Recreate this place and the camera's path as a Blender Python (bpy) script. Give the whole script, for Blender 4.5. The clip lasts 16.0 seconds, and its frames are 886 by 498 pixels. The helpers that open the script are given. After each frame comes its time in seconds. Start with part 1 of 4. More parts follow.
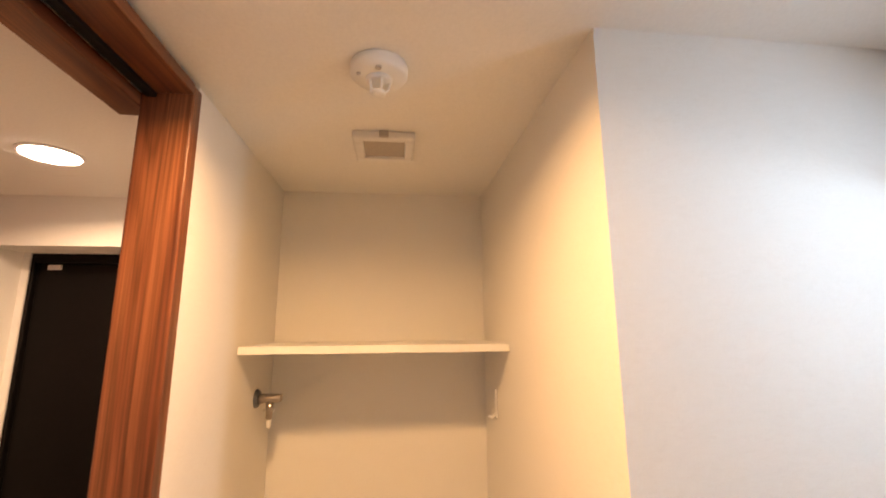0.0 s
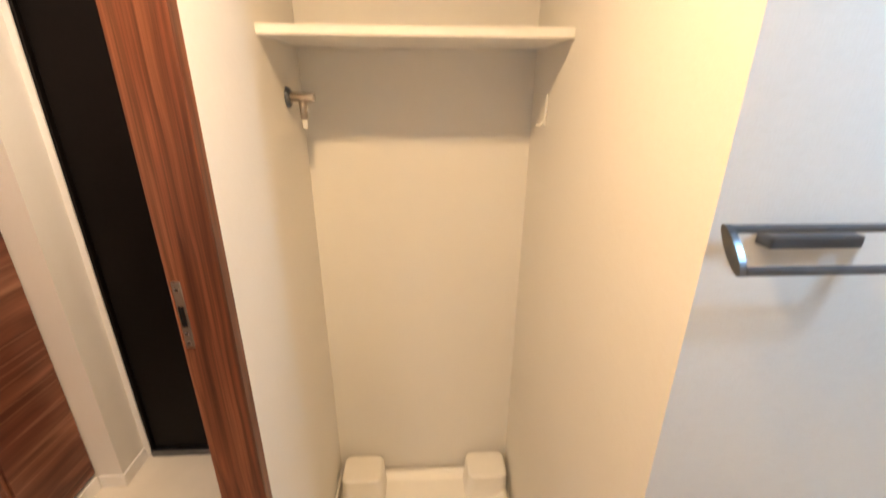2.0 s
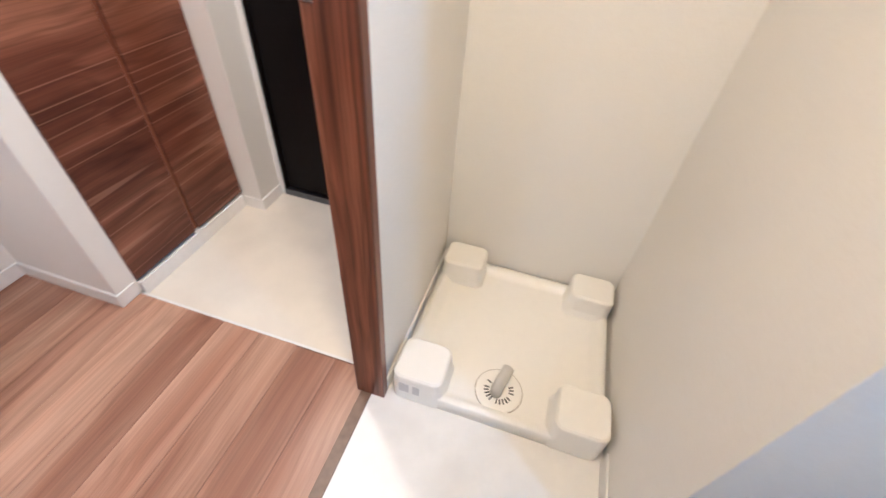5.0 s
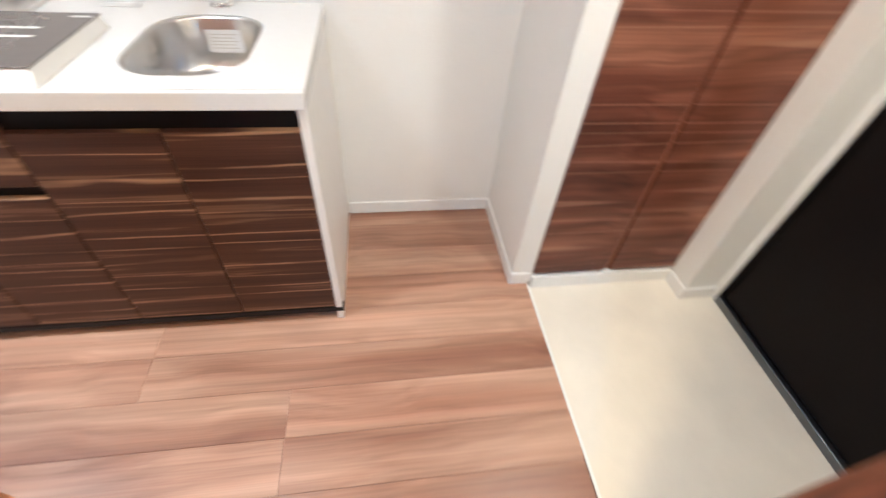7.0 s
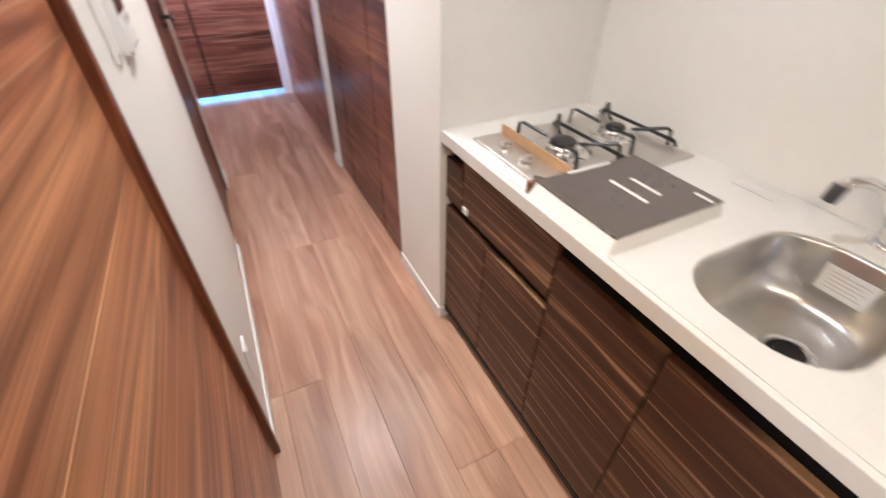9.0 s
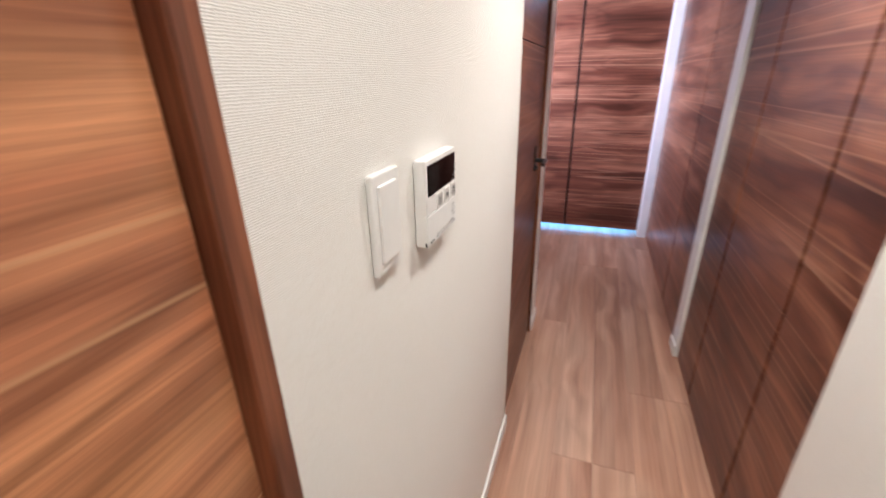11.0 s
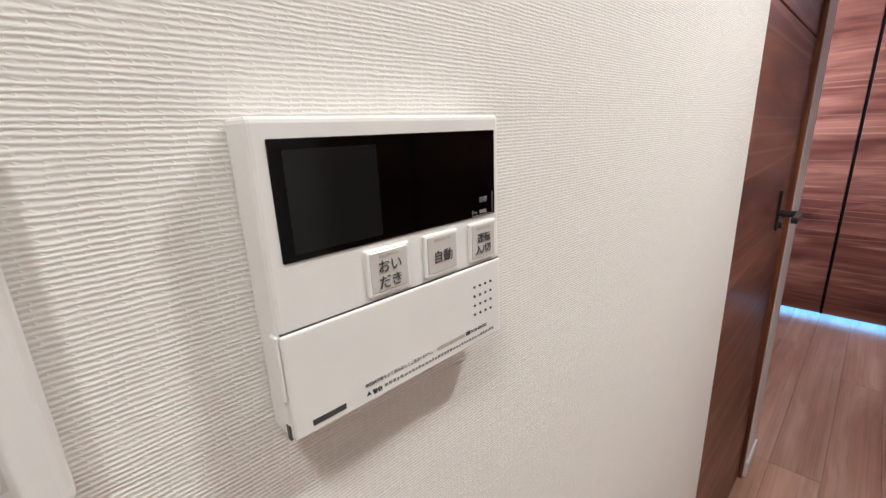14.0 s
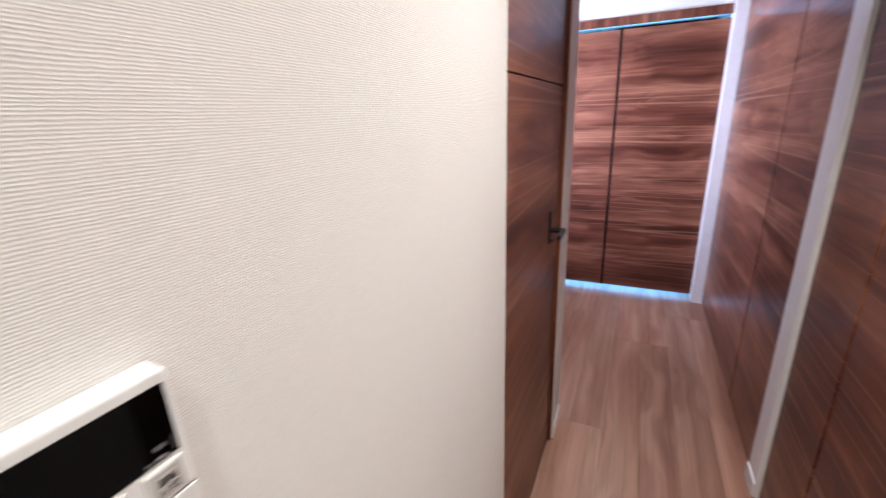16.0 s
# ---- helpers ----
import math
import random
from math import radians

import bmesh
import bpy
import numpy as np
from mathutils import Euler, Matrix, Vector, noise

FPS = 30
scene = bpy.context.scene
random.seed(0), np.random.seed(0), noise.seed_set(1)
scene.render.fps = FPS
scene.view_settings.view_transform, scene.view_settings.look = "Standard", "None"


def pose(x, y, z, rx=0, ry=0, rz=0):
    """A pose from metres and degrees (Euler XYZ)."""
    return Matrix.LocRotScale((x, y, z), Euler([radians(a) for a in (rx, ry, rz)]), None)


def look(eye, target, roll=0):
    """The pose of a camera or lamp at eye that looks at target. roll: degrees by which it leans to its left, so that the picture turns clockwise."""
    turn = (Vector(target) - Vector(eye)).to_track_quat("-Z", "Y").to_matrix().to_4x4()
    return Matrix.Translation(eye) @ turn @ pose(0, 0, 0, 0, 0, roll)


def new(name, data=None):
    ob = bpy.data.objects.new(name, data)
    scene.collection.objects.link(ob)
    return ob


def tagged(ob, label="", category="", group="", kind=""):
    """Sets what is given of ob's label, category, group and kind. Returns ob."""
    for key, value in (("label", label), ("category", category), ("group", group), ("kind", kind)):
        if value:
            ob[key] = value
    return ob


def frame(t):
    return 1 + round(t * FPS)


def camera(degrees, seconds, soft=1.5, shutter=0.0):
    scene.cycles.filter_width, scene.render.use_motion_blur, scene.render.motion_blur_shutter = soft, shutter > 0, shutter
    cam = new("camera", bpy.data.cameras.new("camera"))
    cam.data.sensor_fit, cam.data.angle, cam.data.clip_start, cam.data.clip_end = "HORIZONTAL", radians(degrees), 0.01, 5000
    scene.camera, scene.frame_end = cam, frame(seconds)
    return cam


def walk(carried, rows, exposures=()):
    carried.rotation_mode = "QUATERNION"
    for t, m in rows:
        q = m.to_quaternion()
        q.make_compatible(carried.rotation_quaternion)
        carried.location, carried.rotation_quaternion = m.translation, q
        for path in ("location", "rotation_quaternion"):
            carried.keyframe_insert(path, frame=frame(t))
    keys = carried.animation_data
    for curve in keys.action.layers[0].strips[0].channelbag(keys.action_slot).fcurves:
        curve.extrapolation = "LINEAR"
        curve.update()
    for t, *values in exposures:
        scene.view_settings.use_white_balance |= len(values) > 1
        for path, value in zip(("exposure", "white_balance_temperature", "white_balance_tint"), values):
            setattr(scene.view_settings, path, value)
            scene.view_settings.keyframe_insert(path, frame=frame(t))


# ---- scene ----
cam = camera(93.2, 16.0, shutter=0.5)
PATH = [
    (0, (0.181, -0.209, 1.718), (0.405, 1.745, 2.081), -0.4),
    (0.5, (0.165, -0.194, 1.702), (0.298, 1.792, 1.89), -0.4),
    (1, (0.153, -0.169, 1.67), (0.251, 1.827, 1.593), -0.4),
    (1.5, (0.153, -0.135, 1.596), (0.235, 1.832, 1.245), -0.3),
    (2, (0.142, -0.108, 1.547), (0.244, 1.756, 0.83), 0.4),
    (2.5, (0.152, -0.066, 1.484), (0.239, 1.657, 0.471), 1.2),
    (3, (0.14, -0.059, 1.406), (0.224, 1.529, 0.193), 2.3),
    (5.5, (0.055, 0.009, 1.272), (-0.546, 1.289, -0.142), 6.2),
    (6, (-0.034, 0.044, 1.285), (-0.936, 1.1, -0.155), 7.1),
    (6.5, (-0.123, 0.079, 1.289), (-1.303, 0.791, -0.16), 6.4),
    (7, (-0.21, 0.095, 1.271), (-1.579, 0.357, -0.163), 5.1),
    (7.5, (-0.306, 0.053, 1.286), (-1.724, -0.193, -0.102), 3.5),
    (8, (-0.395, -0.027, 1.32), (-1.688, -0.746, -0.026), 2.6),
    (8.5, (-0.488, -0.09, 1.347), (-1.513, -1.213, 0.048), 1.5),
    (9, (-0.529, -0.152, 1.366), (-1.238, -1.553, 0.127), 0.5),
    (9.5, (-0.561, -0.305, 1.369), (-0.959, -1.897, 0.225), -0.0),
    (10, (-0.574, -0.463, 1.376), (-0.64, -2.188, 0.364), -0.4),
    (12.5, (-0.556, -1.159, 1.288), (0.725, -2.592, 0.735), -2.0),
    (13, (-0.532, -1.205, 1.26), (0.824, -2.577, 0.732), -1.9),
    (13.5, (-0.513, -1.234, 1.25), (0.873, -2.575, 0.722), -2.1),
    (14, (-0.512, -1.245, 1.248), (0.879, -2.578, 0.711), -2.4),
    (14.5, (-0.516, -1.247, 1.252), (0.853, -2.596, 0.697), -2.8),
    (15, (-0.533, -1.244, 1.299), (0.740, -2.665, 0.698), -2.2),
    (15.5, (-0.573, -1.253, 1.385), (0.515, -2.818, 0.78), -2.7),
    (16, (-0.59, -1.311, 1.377), (0.222, -3.034, 0.768), -2.3),
]

EXPOSURES = [
    (0.0, 0.32, 8200, 27), (0.5, 0.34, 8200, 27), (1.0, 0.34, 8000, 24), (1.5, 0.44, 7300, 18), (2.0, 0.62, 6350, 14),
    (2.5, 0.74, 5950, 12), (3.0, 0.81, 5700, 12), (5.5, 0.99, 4680, 10), (7.0, 1.13, 4750, 4), (8.0, 0.93, 5000, 6),
    (9.0, 0.76, 5150, 7), (10.0, 0.74, 5450, 7), (12.3, 0.26, 5150, 4), (14.5, 0.26, 5150, 4), (16.0, 0.28, 5200, 7),
]
walk(cam, [(t, look(eye, target, roll)) for t, eye, target, roll in PATH], EXPOSURES)
CEIL = 2.18
HALL = 2.15

# ---- light ----
world = bpy.data.worlds.new("world")
scene.world = world
world.use_nodes = True
bg = world.node_tree.nodes["Background"]
sky = world.node_tree.nodes.new("ShaderNodeTexSky")
sky.sky_type, sky.sun_disc = "NISHITA", False
sky.sun_elevation, sky.sun_rotation = radians(40), radians(200)
world.node_tree.links.new(sky.outputs["Color"], bg.inputs["Color"])
bg.inputs["Strength"].default_value = 0.1

WARM = (1.0, 0.82, 0.64)
ENTRY = (1.0, 0.745, 0.49)
AMBER = (1.0, 0.64, 0.29)
SOFT = (1.0, 0.88, 0.76)
COOL = (0.45, 0.735, 1.0)
DAY = (0.20, 0.58, 1.0)


def lamp(name, eye, target, color, watts, size, size_y=0.0, disk=True, spread=160):
    data = bpy.data.lights.new(name, "AREA")
    data.color, data.energy, data.size = color, watts, size
    data.shape = "DISK" if disk else "RECTANGLE"
    if not disk:
        data.size_y = size_y
    data.spread = radians(spread)
    ob = new(name, data)
    ob.matrix_world = look(eye, target)
    return ob


# First is visible; the last is unseen, added to brighten the hall's end.
DOWNLIGHTS = [(-0.68, 0.884), (-0.74, -0.88), (-0.82, -1.95), (-0.60, -4.05)]
HALL_WATTS = [7.2, 5.1, 8.4, 1.3]
HALL_SPREAD = [160, 135, 112, 150]
HALL_TONES = [ENTRY, WARM, WARM, WARM]
for (lx, ly), watts, tone, wide in zip(DOWNLIGHTS, HALL_WATTS, HALL_TONES, HALL_SPREAD):
    lamp("lamp_downlight", (lx, ly, HALL - 0.012), (lx, ly + 0.0001, 0), tone, watts, 0.09, spread=wide)
WASH_LIGHT = (0.0, 0.25)
lamp("lamp_washroom", (*WASH_LIGHT, CEIL - 0.012), (WASH_LIGHT[0], WASH_LIGHT[1] + 0.0001, 0), AMBER, 10.2, 0.12)
lamp("lamp_vanity", (1.06, -0.08, 1.95), (0.50, 0.20, 1.30), COOL, 7.4, 0.05, 0.20, disk=False, spread=180)
lamp("lamp_kitchen", (-1.52, -0.70, 1.56), (-1.42, -0.70, 0.8), SOFT, 0.42, 0.06, 0.60, disk=False, spread=180)
lamp("lamp_window_south", (-0.4, -6.35, 1.2), (-0.4, -4.0, 0.6), DAY, 55.0, 1.5, 1.9, disk=False, spread=180)
# Unseen lamp, added to give the far doors their pale cool light.
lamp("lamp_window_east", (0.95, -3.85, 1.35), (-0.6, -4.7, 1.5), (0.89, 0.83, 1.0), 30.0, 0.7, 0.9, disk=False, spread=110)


# ---- materials ----
def material(name):
    m = bpy.data.materials.new(name)
    m.use_nodes = True
    nt = m.node_tree
    return m, nt, nt.nodes["Principled BSDF"]


def node(nt, kind, **inputs):
    n = nt.nodes.new(kind)
    for key, value in inputs.items():
        n.inputs[key].default_value = value
    return n


def ramp(nt, source, stops):
    r = nt.nodes.new("ShaderNodeValToRGB")
    el = r.color_ramp.elements
    while len(el) < len(stops):
        el.new(0.5)
    for e, (p, c) in zip(el, stops):
        e.position, e.color = p, (*c, 1)
    nt.links.new(source, r.inputs["Fac"])
    return r.outputs["Color"]


def coords(nt, scale, random_shift=0.0):
    tc = nt.nodes.new("ShaderNodeTexCoord")
    mp = nt.nodes.new("ShaderNodeMapping")
    mp.inputs["Scale"].default_value = scale
    src = tc.outputs["Object"]
    if random_shift:
        info = nt.nodes.new("ShaderNodeObjectInfo")
        mul = nt.nodes.new("ShaderNodeVectorMath")
        mul.operation = "SCALE"
        mul.inputs[0].default_value = (3.1, 7.7, 5.3)
        sc = nt.nodes.new("ShaderNodeMath")
        sc.operation = "MULTIPLY"
        sc.inputs[1].default_value = random_shift
        nt.links.new(info.outputs["Random"], sc.inputs[0])
        nt.links.new(sc.outputs[0], mul.inputs["Scale"])
        add = nt.nodes.new("ShaderNodeVectorMath")
        nt.links.new(src, add.inputs[0])
        nt.links.new(mul.outputs[0], add.inputs[1])
        src = add.outputs[0]
    nt.links.new(src, mp.inputs["Vector"])
    return mp.outputs["Vector"]


def noise_tex(nt, vec, scale, detail=4.0, rough=0.55, distort=0.0):
    n = node(nt, "ShaderNodeTexNoise", Scale=scale, Detail=detail, Roughness=rough, Distortion=distort)
    nt.links.new(vec, n.inputs["Vector"])
    return n.outputs["Fac"]


def bump(nt, bsdf, height, strength, distance=0.001, before=None):
    b = node(nt, "ShaderNodeBump", Strength=strength, Distance=distance)
    nt.links.new(height, b.inputs["Height"])
    if before:
        nt.links.new(before, b.inputs["Normal"])
    nt.links.new(b.outputs["Normal"], bsdf.inputs["Normal"])
    return b.outputs["Normal"]


def mix(nt, fac, a, b, blend="MIX"):
    m = nt.nodes.new("ShaderNodeMix")
    m.data_type, m.blend_type = "RGBA", blend
    for sock, value in ((m.inputs["Factor"], fac), (m.inputs["A"], a), (m.inputs["B"], b)):
        if isinstance(value, (int, float)):
            sock.default_value = value
        elif isinstance(value, tuple):
            sock.default_value = (*value, 1)
        else:
            nt.links.new(value, sock)
    return m.outputs["Result"]


def math_node(nt, op, a, b=0.0):
    n = nt.nodes.new("ShaderNodeMath")
    n.operation = op
    for sock, value in ((n.inputs[0], a), (n.inputs[1], b)):
        if isinstance(value, (int, float)):
            sock.default_value = value
        else:
            nt.links.new(value, sock)
    return n.outputs[0]


def plain(name, color, rough=0.5, metal=0.0, wear=0.06, scale=30.0, relief=0.0, spec=0.5):
    """Painted, moulded or metal surface with slight unevenness."""
    m, nt, b = material(name)
    vec = coords(nt, (1, 1, 1))
    f = noise_tex(nt, vec, scale, 5)
    lo = tuple(c * (1 - wear) for c in color)
    hi = tuple(min(1, c * (1 + wear)) for c in color)
    nt.links.new(ramp(nt, f, [(0.3, lo), (0.7, hi)]), b.inputs["Base Color"])
    b.inputs["Metallic"].default_value = metal
    b.inputs["Specular IOR Level"].default_value = spec
    g = noise_tex(nt, vec, scale * 4, 3)
    nt.links.new(math_node(nt, "ADD", math_node(nt, "MULTIPLY", noise_tex(nt, vec, 7.0, 3), 0.08), max(0.02, rough - 0.04)), b.inputs["Roughness"])
    if relief:
        bump(nt, b, g, relief, 0.0006)
    return m


def wallpaper(name, color):
    """Woven wallpaper: horizontal threads about 2 mm apart, broken every few millimetres by upright ties."""
    m, nt, b = material(name)
    vec = coords(nt, (1, 1, 1))
    sep = nt.nodes.new("ShaderNodeSeparateXYZ")
    nt.links.new(vec, sep.inputs[0])
    along = math_node(nt, "ADD", sep.outputs[0], sep.outputs[1])
    sway = noise_tex(nt, coords(nt, (5, 5, 34)), 1.0, 2.0, 0.5)
    fray = noise_tex(nt, coords(nt, (120, 120, 330)), 1.0, 2.0, 0.6)
    patch = noise_tex(nt, coords(nt, (45, 45, 160)), 1.0, 2.0, 0.5)
    row = math_node(nt, "ADD", math_node(nt, "MULTIPLY", sep.outputs[2], 2 * math.pi / 0.0020), math_node(nt, "ADD", math_node(nt, "MULTIPLY", sway, 16.0), math_node(nt, "MULTIPLY", fray, 4.6)))
    thread = math_node(nt, "MULTIPLY", math_node(nt, "ADD", math_node(nt, "SINE", row), 1.0), 0.5)
    tie = math_node(nt, "ADD", math_node(nt, "MULTIPLY", along, 2 * math.pi / 0.0052), math_node(nt, "MULTIPLY", fray, 11.0))
    tie = math_node(nt, "POWER", math_node(nt, "MULTIPLY", math_node(nt, "ADD", math_node(nt, "SINE", tie), 1.0), 0.5), 4.0)
    h = math_node(nt, "MAXIMUM", thread, math_node(nt, "MULTIPLY", tie, 0.50))
    h = math_node(nt, "ADD", math_node(nt, "MULTIPLY", h, math_node(nt, "ADD", patch, 0.25)), math_node(nt, "MULTIPLY", fray, 0.55))
    bump(nt, b, h, 0.36, 0.0009)
    blot = noise_tex(nt, vec, 2.2, 3)
    base = ramp(nt, blot, [(0.3, tuple(c * 0.97 for c in color)), (0.7, color)])
    # Shade between the threads is put into the colour, on top of the bump.
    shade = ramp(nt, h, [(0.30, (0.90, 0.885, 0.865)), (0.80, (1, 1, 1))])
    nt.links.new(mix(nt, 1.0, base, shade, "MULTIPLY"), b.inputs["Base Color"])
    b.inputs["Roughness"].default_value = 0.75
    b.inputs["Specular IOR Level"].default_value = 0.25
    return m


def wood(name, dark, mid, light, grain, rough=0.38, streak=0.5, shift=0.0, relief=0.15, line=None, wave=0.35, line_step=1.0, line_mix=1.0, line_w=1.0, rings=None):
    """Printed or veneered wood; grain: stretch of the pattern along x, y and z."""
    m, nt, b = material(name)
    vec = coords(nt, grain, shift)
    warp = noise_tex(nt, coords(nt, tuple(g * (0.22 if g > 6 else 2.2) for g in grain), shift), 1.0, 2.0)
    wv = nt.nodes.new("ShaderNodeVectorMath")
    wv.operation = "MULTIPLY_ADD"
    comb = nt.nodes.new("ShaderNodeCombineXYZ")
    for k in range(3):
        nt.links.new(warp, comb.inputs[k])
    nt.links.new(comb.outputs[0], wv.inputs[0])
    wv.inputs[1].default_value = (wave * 4,) * 3
    nt.links.new(vec, wv.inputs[2])
    broad = noise_tex(nt, wv.outputs[0], 1.0, 3.0, 0.5)
    wf = nt.nodes.new("ShaderNodeVectorMath")
    wf.operation = "MULTIPLY"
    wf.inputs[1].default_value = tuple(4.5 if g > 6 else 0.9 for g in grain)
    nt.links.new(wv.outputs[0], wf.inputs[0])
    fine = noise_tex(nt, wf.outputs[0], 1.0, 4.0, 0.62)
    hair = noise_tex(nt, coords(nt, tuple(g * (22.0 if g > 6 else 1.2) for g in grain), shift), 1.0, 2.0, 0.5)
    col = ramp(nt, broad, [(0.33, dark), (0.47, mid), (0.64, light)])
    fcol = ramp(nt, fine, [(0.34, (0.58, 0.55, 0.53)), (0.50, (0.98, 0.97, 0.96)), (0.66, (1.25, 1.24, 1.22))])
    hcol = ramp(nt, hair, [(0.38, (0.78, 0.76, 0.75)), (0.60, (1.08, 1.08, 1.07))])
    col = mix(nt, streak, col, mix(nt, 1.0, col, fcol, "MULTIPLY"))
    col = mix(nt, streak, col, mix(nt, 1.0, col, hcol, "MULTIPLY"))
    if rings:
        field = noise_tex(nt, wv.outputs[0], rings[2], 1.0, 0.4)
        turn = math_node(nt, "ADD", math_node(nt, "MULTIPLY", field, rings[0] * 6.2832), math_node(nt, "MULTIPLY", fine, 2.2))
        ring = math_node(nt, "ADD", math_node(nt, "MULTIPLY", math_node(nt, "SINE", turn), 0.5), 0.5)
        rcol = ramp(nt, ring, [(0.0, (0.62, 0.57, 0.53)), (0.22, (0.86, 0.84, 0.82)), (0.55, (1.0, 1.0, 1.0)), (1.0, (1.14, 1.13, 1.11))])
        col = mix(nt, rings[1], col, mix(nt, 1.0, col, rcol, "MULTIPLY"))
    if line:
        ln = noise_tex(nt, coords(nt, tuple(g * (line_step if g > 6 else 0.30) for g in grain), shift), 1.0, 0.0, 0.45)
        w = line_w
        fac = ramp(nt, ln, [(0.594 - 0.019 * w, (0, 0, 0)), (0.594 - 0.006 * w, (line_mix,) * 3), (0.594 + 0.006 * w, (line_mix,) * 3), (0.594 + 0.028 * w, (0, 0, 0))])
        fac2 = ramp(nt, ln, [(0.411 - 0.016 * w, (0, 0, 0)), (0.411 - 0.003 * w, (line_mix * 0.8,) * 3), (0.411 + 0.003 * w, (line_mix * 0.8,) * 3), (0.411 + 0.014 * w, (0, 0, 0))])
        col = mix(nt, fac, col, line)
        col = mix(nt, fac2, col, line)
    if shift:
        info = nt.nodes.new("ShaderNodeObjectInfo")
        tone = ramp(nt, info.outputs["Random"], [(0.0, (0.90, 0.885, 0.875)), (1.0, (1.08, 1.075, 1.07))])
        col = mix(nt, 1.0, col, tone, "MULTIPLY")
    nt.links.new(col, b.inputs["Base Color"])
    nt.links.new(math_node(nt, "ADD", math_node(nt, "MULTIPLY", fine, 0.18), rough - 0.09), b.inputs["Roughness"])
    if relief:
        bump(nt, b, fine, relief, 0.0005)
    return m


def striped(name, base, dark, line):
    """Dark printed wood with long pale lines about 5 cm apart, a little uneven."""
    m, nt, b = material(name)
    sep = nt.nodes.new("ShaderNodeSeparateXYZ")
    nt.links.new(coords(nt, (1, 1, 1), 3.0), sep.inputs[0])
    sway = noise_tex(nt, coords(nt, (2.2, 2.2, 3.0), 5.0), 1.0, 2.0)
    drift = noise_tex(nt, coords(nt, (0.4, 0.4, 14.0), 5.0), 1.0, 1.0)
    z = math_node(nt, "ADD", math_node(nt, "MULTIPLY", sep.outputs[2], 17.0), math_node(nt, "ADD", math_node(nt, "MULTIPLY", sway, 0.55), math_node(nt, "MULTIPLY", drift, 2.2)))
    tri = math_node(nt, "PINGPONG", z, 0.5)
    band = noise_tex(nt, coords(nt, (0.8, 0.8, 26.0), 5.0), 1.0, 3.0, 0.55)
    hair = noise_tex(nt, coords(nt, (3.0, 3.0, 420.0), 5.0), 1.0, 2.0)
    col = ramp(nt, band, [(0.30, dark), (0.62, base)])
    col = mix(nt, 0.6, col, mix(nt, 1.0, col, ramp(nt, hair, [(0.35, (0.72, 0.70, 0.68)), (0.65, (1.2, 1.18, 1.15))]), "MULTIPLY"))
    here = ramp(nt, noise_tex(nt, coords(nt, (3.2, 3.2, 9.0), 5.0), 1.0, 2.0), [(0.36, (0.12, 0.12, 0.12)), (0.58, (0.8, 0.8, 0.8))])
    mark = ramp(nt, tri, [(0.0, (1, 1, 1)), (0.030, (0.85, 0.85, 0.85)), (0.075, (0, 0, 0))])
    side = ramp(nt, band, [(0.575, (0, 0, 0)), (0.60, (0.2, 0.2, 0.2)), (0.62, (0.2, 0.2, 0.2)), (0.645, (0, 0, 0))])
    col = mix(nt, side, col, line)
    col = mix(nt, mix(nt, 1.0, mark, here, "MULTIPLY"), col, line)
    nt.links.new(col, b.inputs["Base Color"])
    b.inputs["Roughness"].default_value = 0.42
    b.inputs["Specular IOR Level"].default_value = 0.3
    bump(nt, b, hair, 0.12, 0.0004)
    return m


def glow(name, color, strength):
    m, nt, b = material(name)
    b.inputs["Emission Color"].default_value = (*color, 1)
    b.inputs["Emission Strength"].default_value = strength
    b.inputs["Base Color"].default_value = (0.8, 0.8, 0.8, 1)
    return m


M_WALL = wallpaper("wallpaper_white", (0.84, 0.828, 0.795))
M_CEIL = plain("ceiling_paper", (0.80, 0.785, 0.755), 0.8, wear=0.03, scale=180, relief=0.25)
M_TRIM = plain("white_trim", (0.80, 0.79, 0.77), 0.45, wear=0.03)
WAL = ((0.066, 0.020, 0.011), (0.132, 0.044, 0.025), (0.265, 0.113, 0.065))
M_CLOSET = wood("walnut_panel", *WAL, (0.8, 0.8, 9.0), 0.36, 0.5, line=(0.40, 0.215, 0.130), line_step=1.3, line_mix=0.42, wave=0.26, rings=(12.0, 0.4, 0.7))
M_CLOSET.node_tree.nodes["Principled BSDF"].inputs["Specular IOR Level"].default_value = 0.32
M_FRAME = wood("walnut_frame", (0.086, 0.026, 0.011), (0.160, 0.051, 0.024), (0.262, 0.100, 0.048), (30.0, 30.0, 1.0), 0.36, 0.9, wave=0.18, rings=(18.0, 0.7, 0.5))
M_FRAME_H = wood("walnut_frame_head", (0.080, 0.023, 0.010), (0.132, 0.041, 0.018), (0.215, 0.080, 0.037), (26.0, 0.9, 26.0), 0.36, 1.0, wave=0.18)
M_SLIDE = wood("walnut_sliding", (0.275, 0.098, 0.047), (0.41, 0.165, 0.080), (0.60, 0.290, 0.138), (0.6, 0.6, 9.0), 0.36, 0.75, line=(0.64, 0.38, 0.20), line_step=1.0, line_mix=0.6, wave=0.16, line_w=0.7, rings=(14.0, 0.75, 0.6))
M_KITCHEN = striped("dark_striped_panel", (0.072, 0.031, 0.018), (0.040, 0.016, 0.010), (0.40, 0.235, 0.125))
M_PLANK = wood("floor_plank", (0.285, 0.142, 0.090), (0.385, 0.219, 0.147), (0.475, 0.304, 0.214), (8.0, 0.62, 8.0), 0.36, 0.42, shift=9.0, wave=0.26, rings=(8.0, 0.22, 0.6))
M_JOINT = plain("floor_joint", (0.14, 0.07, 0.045), 0.8)
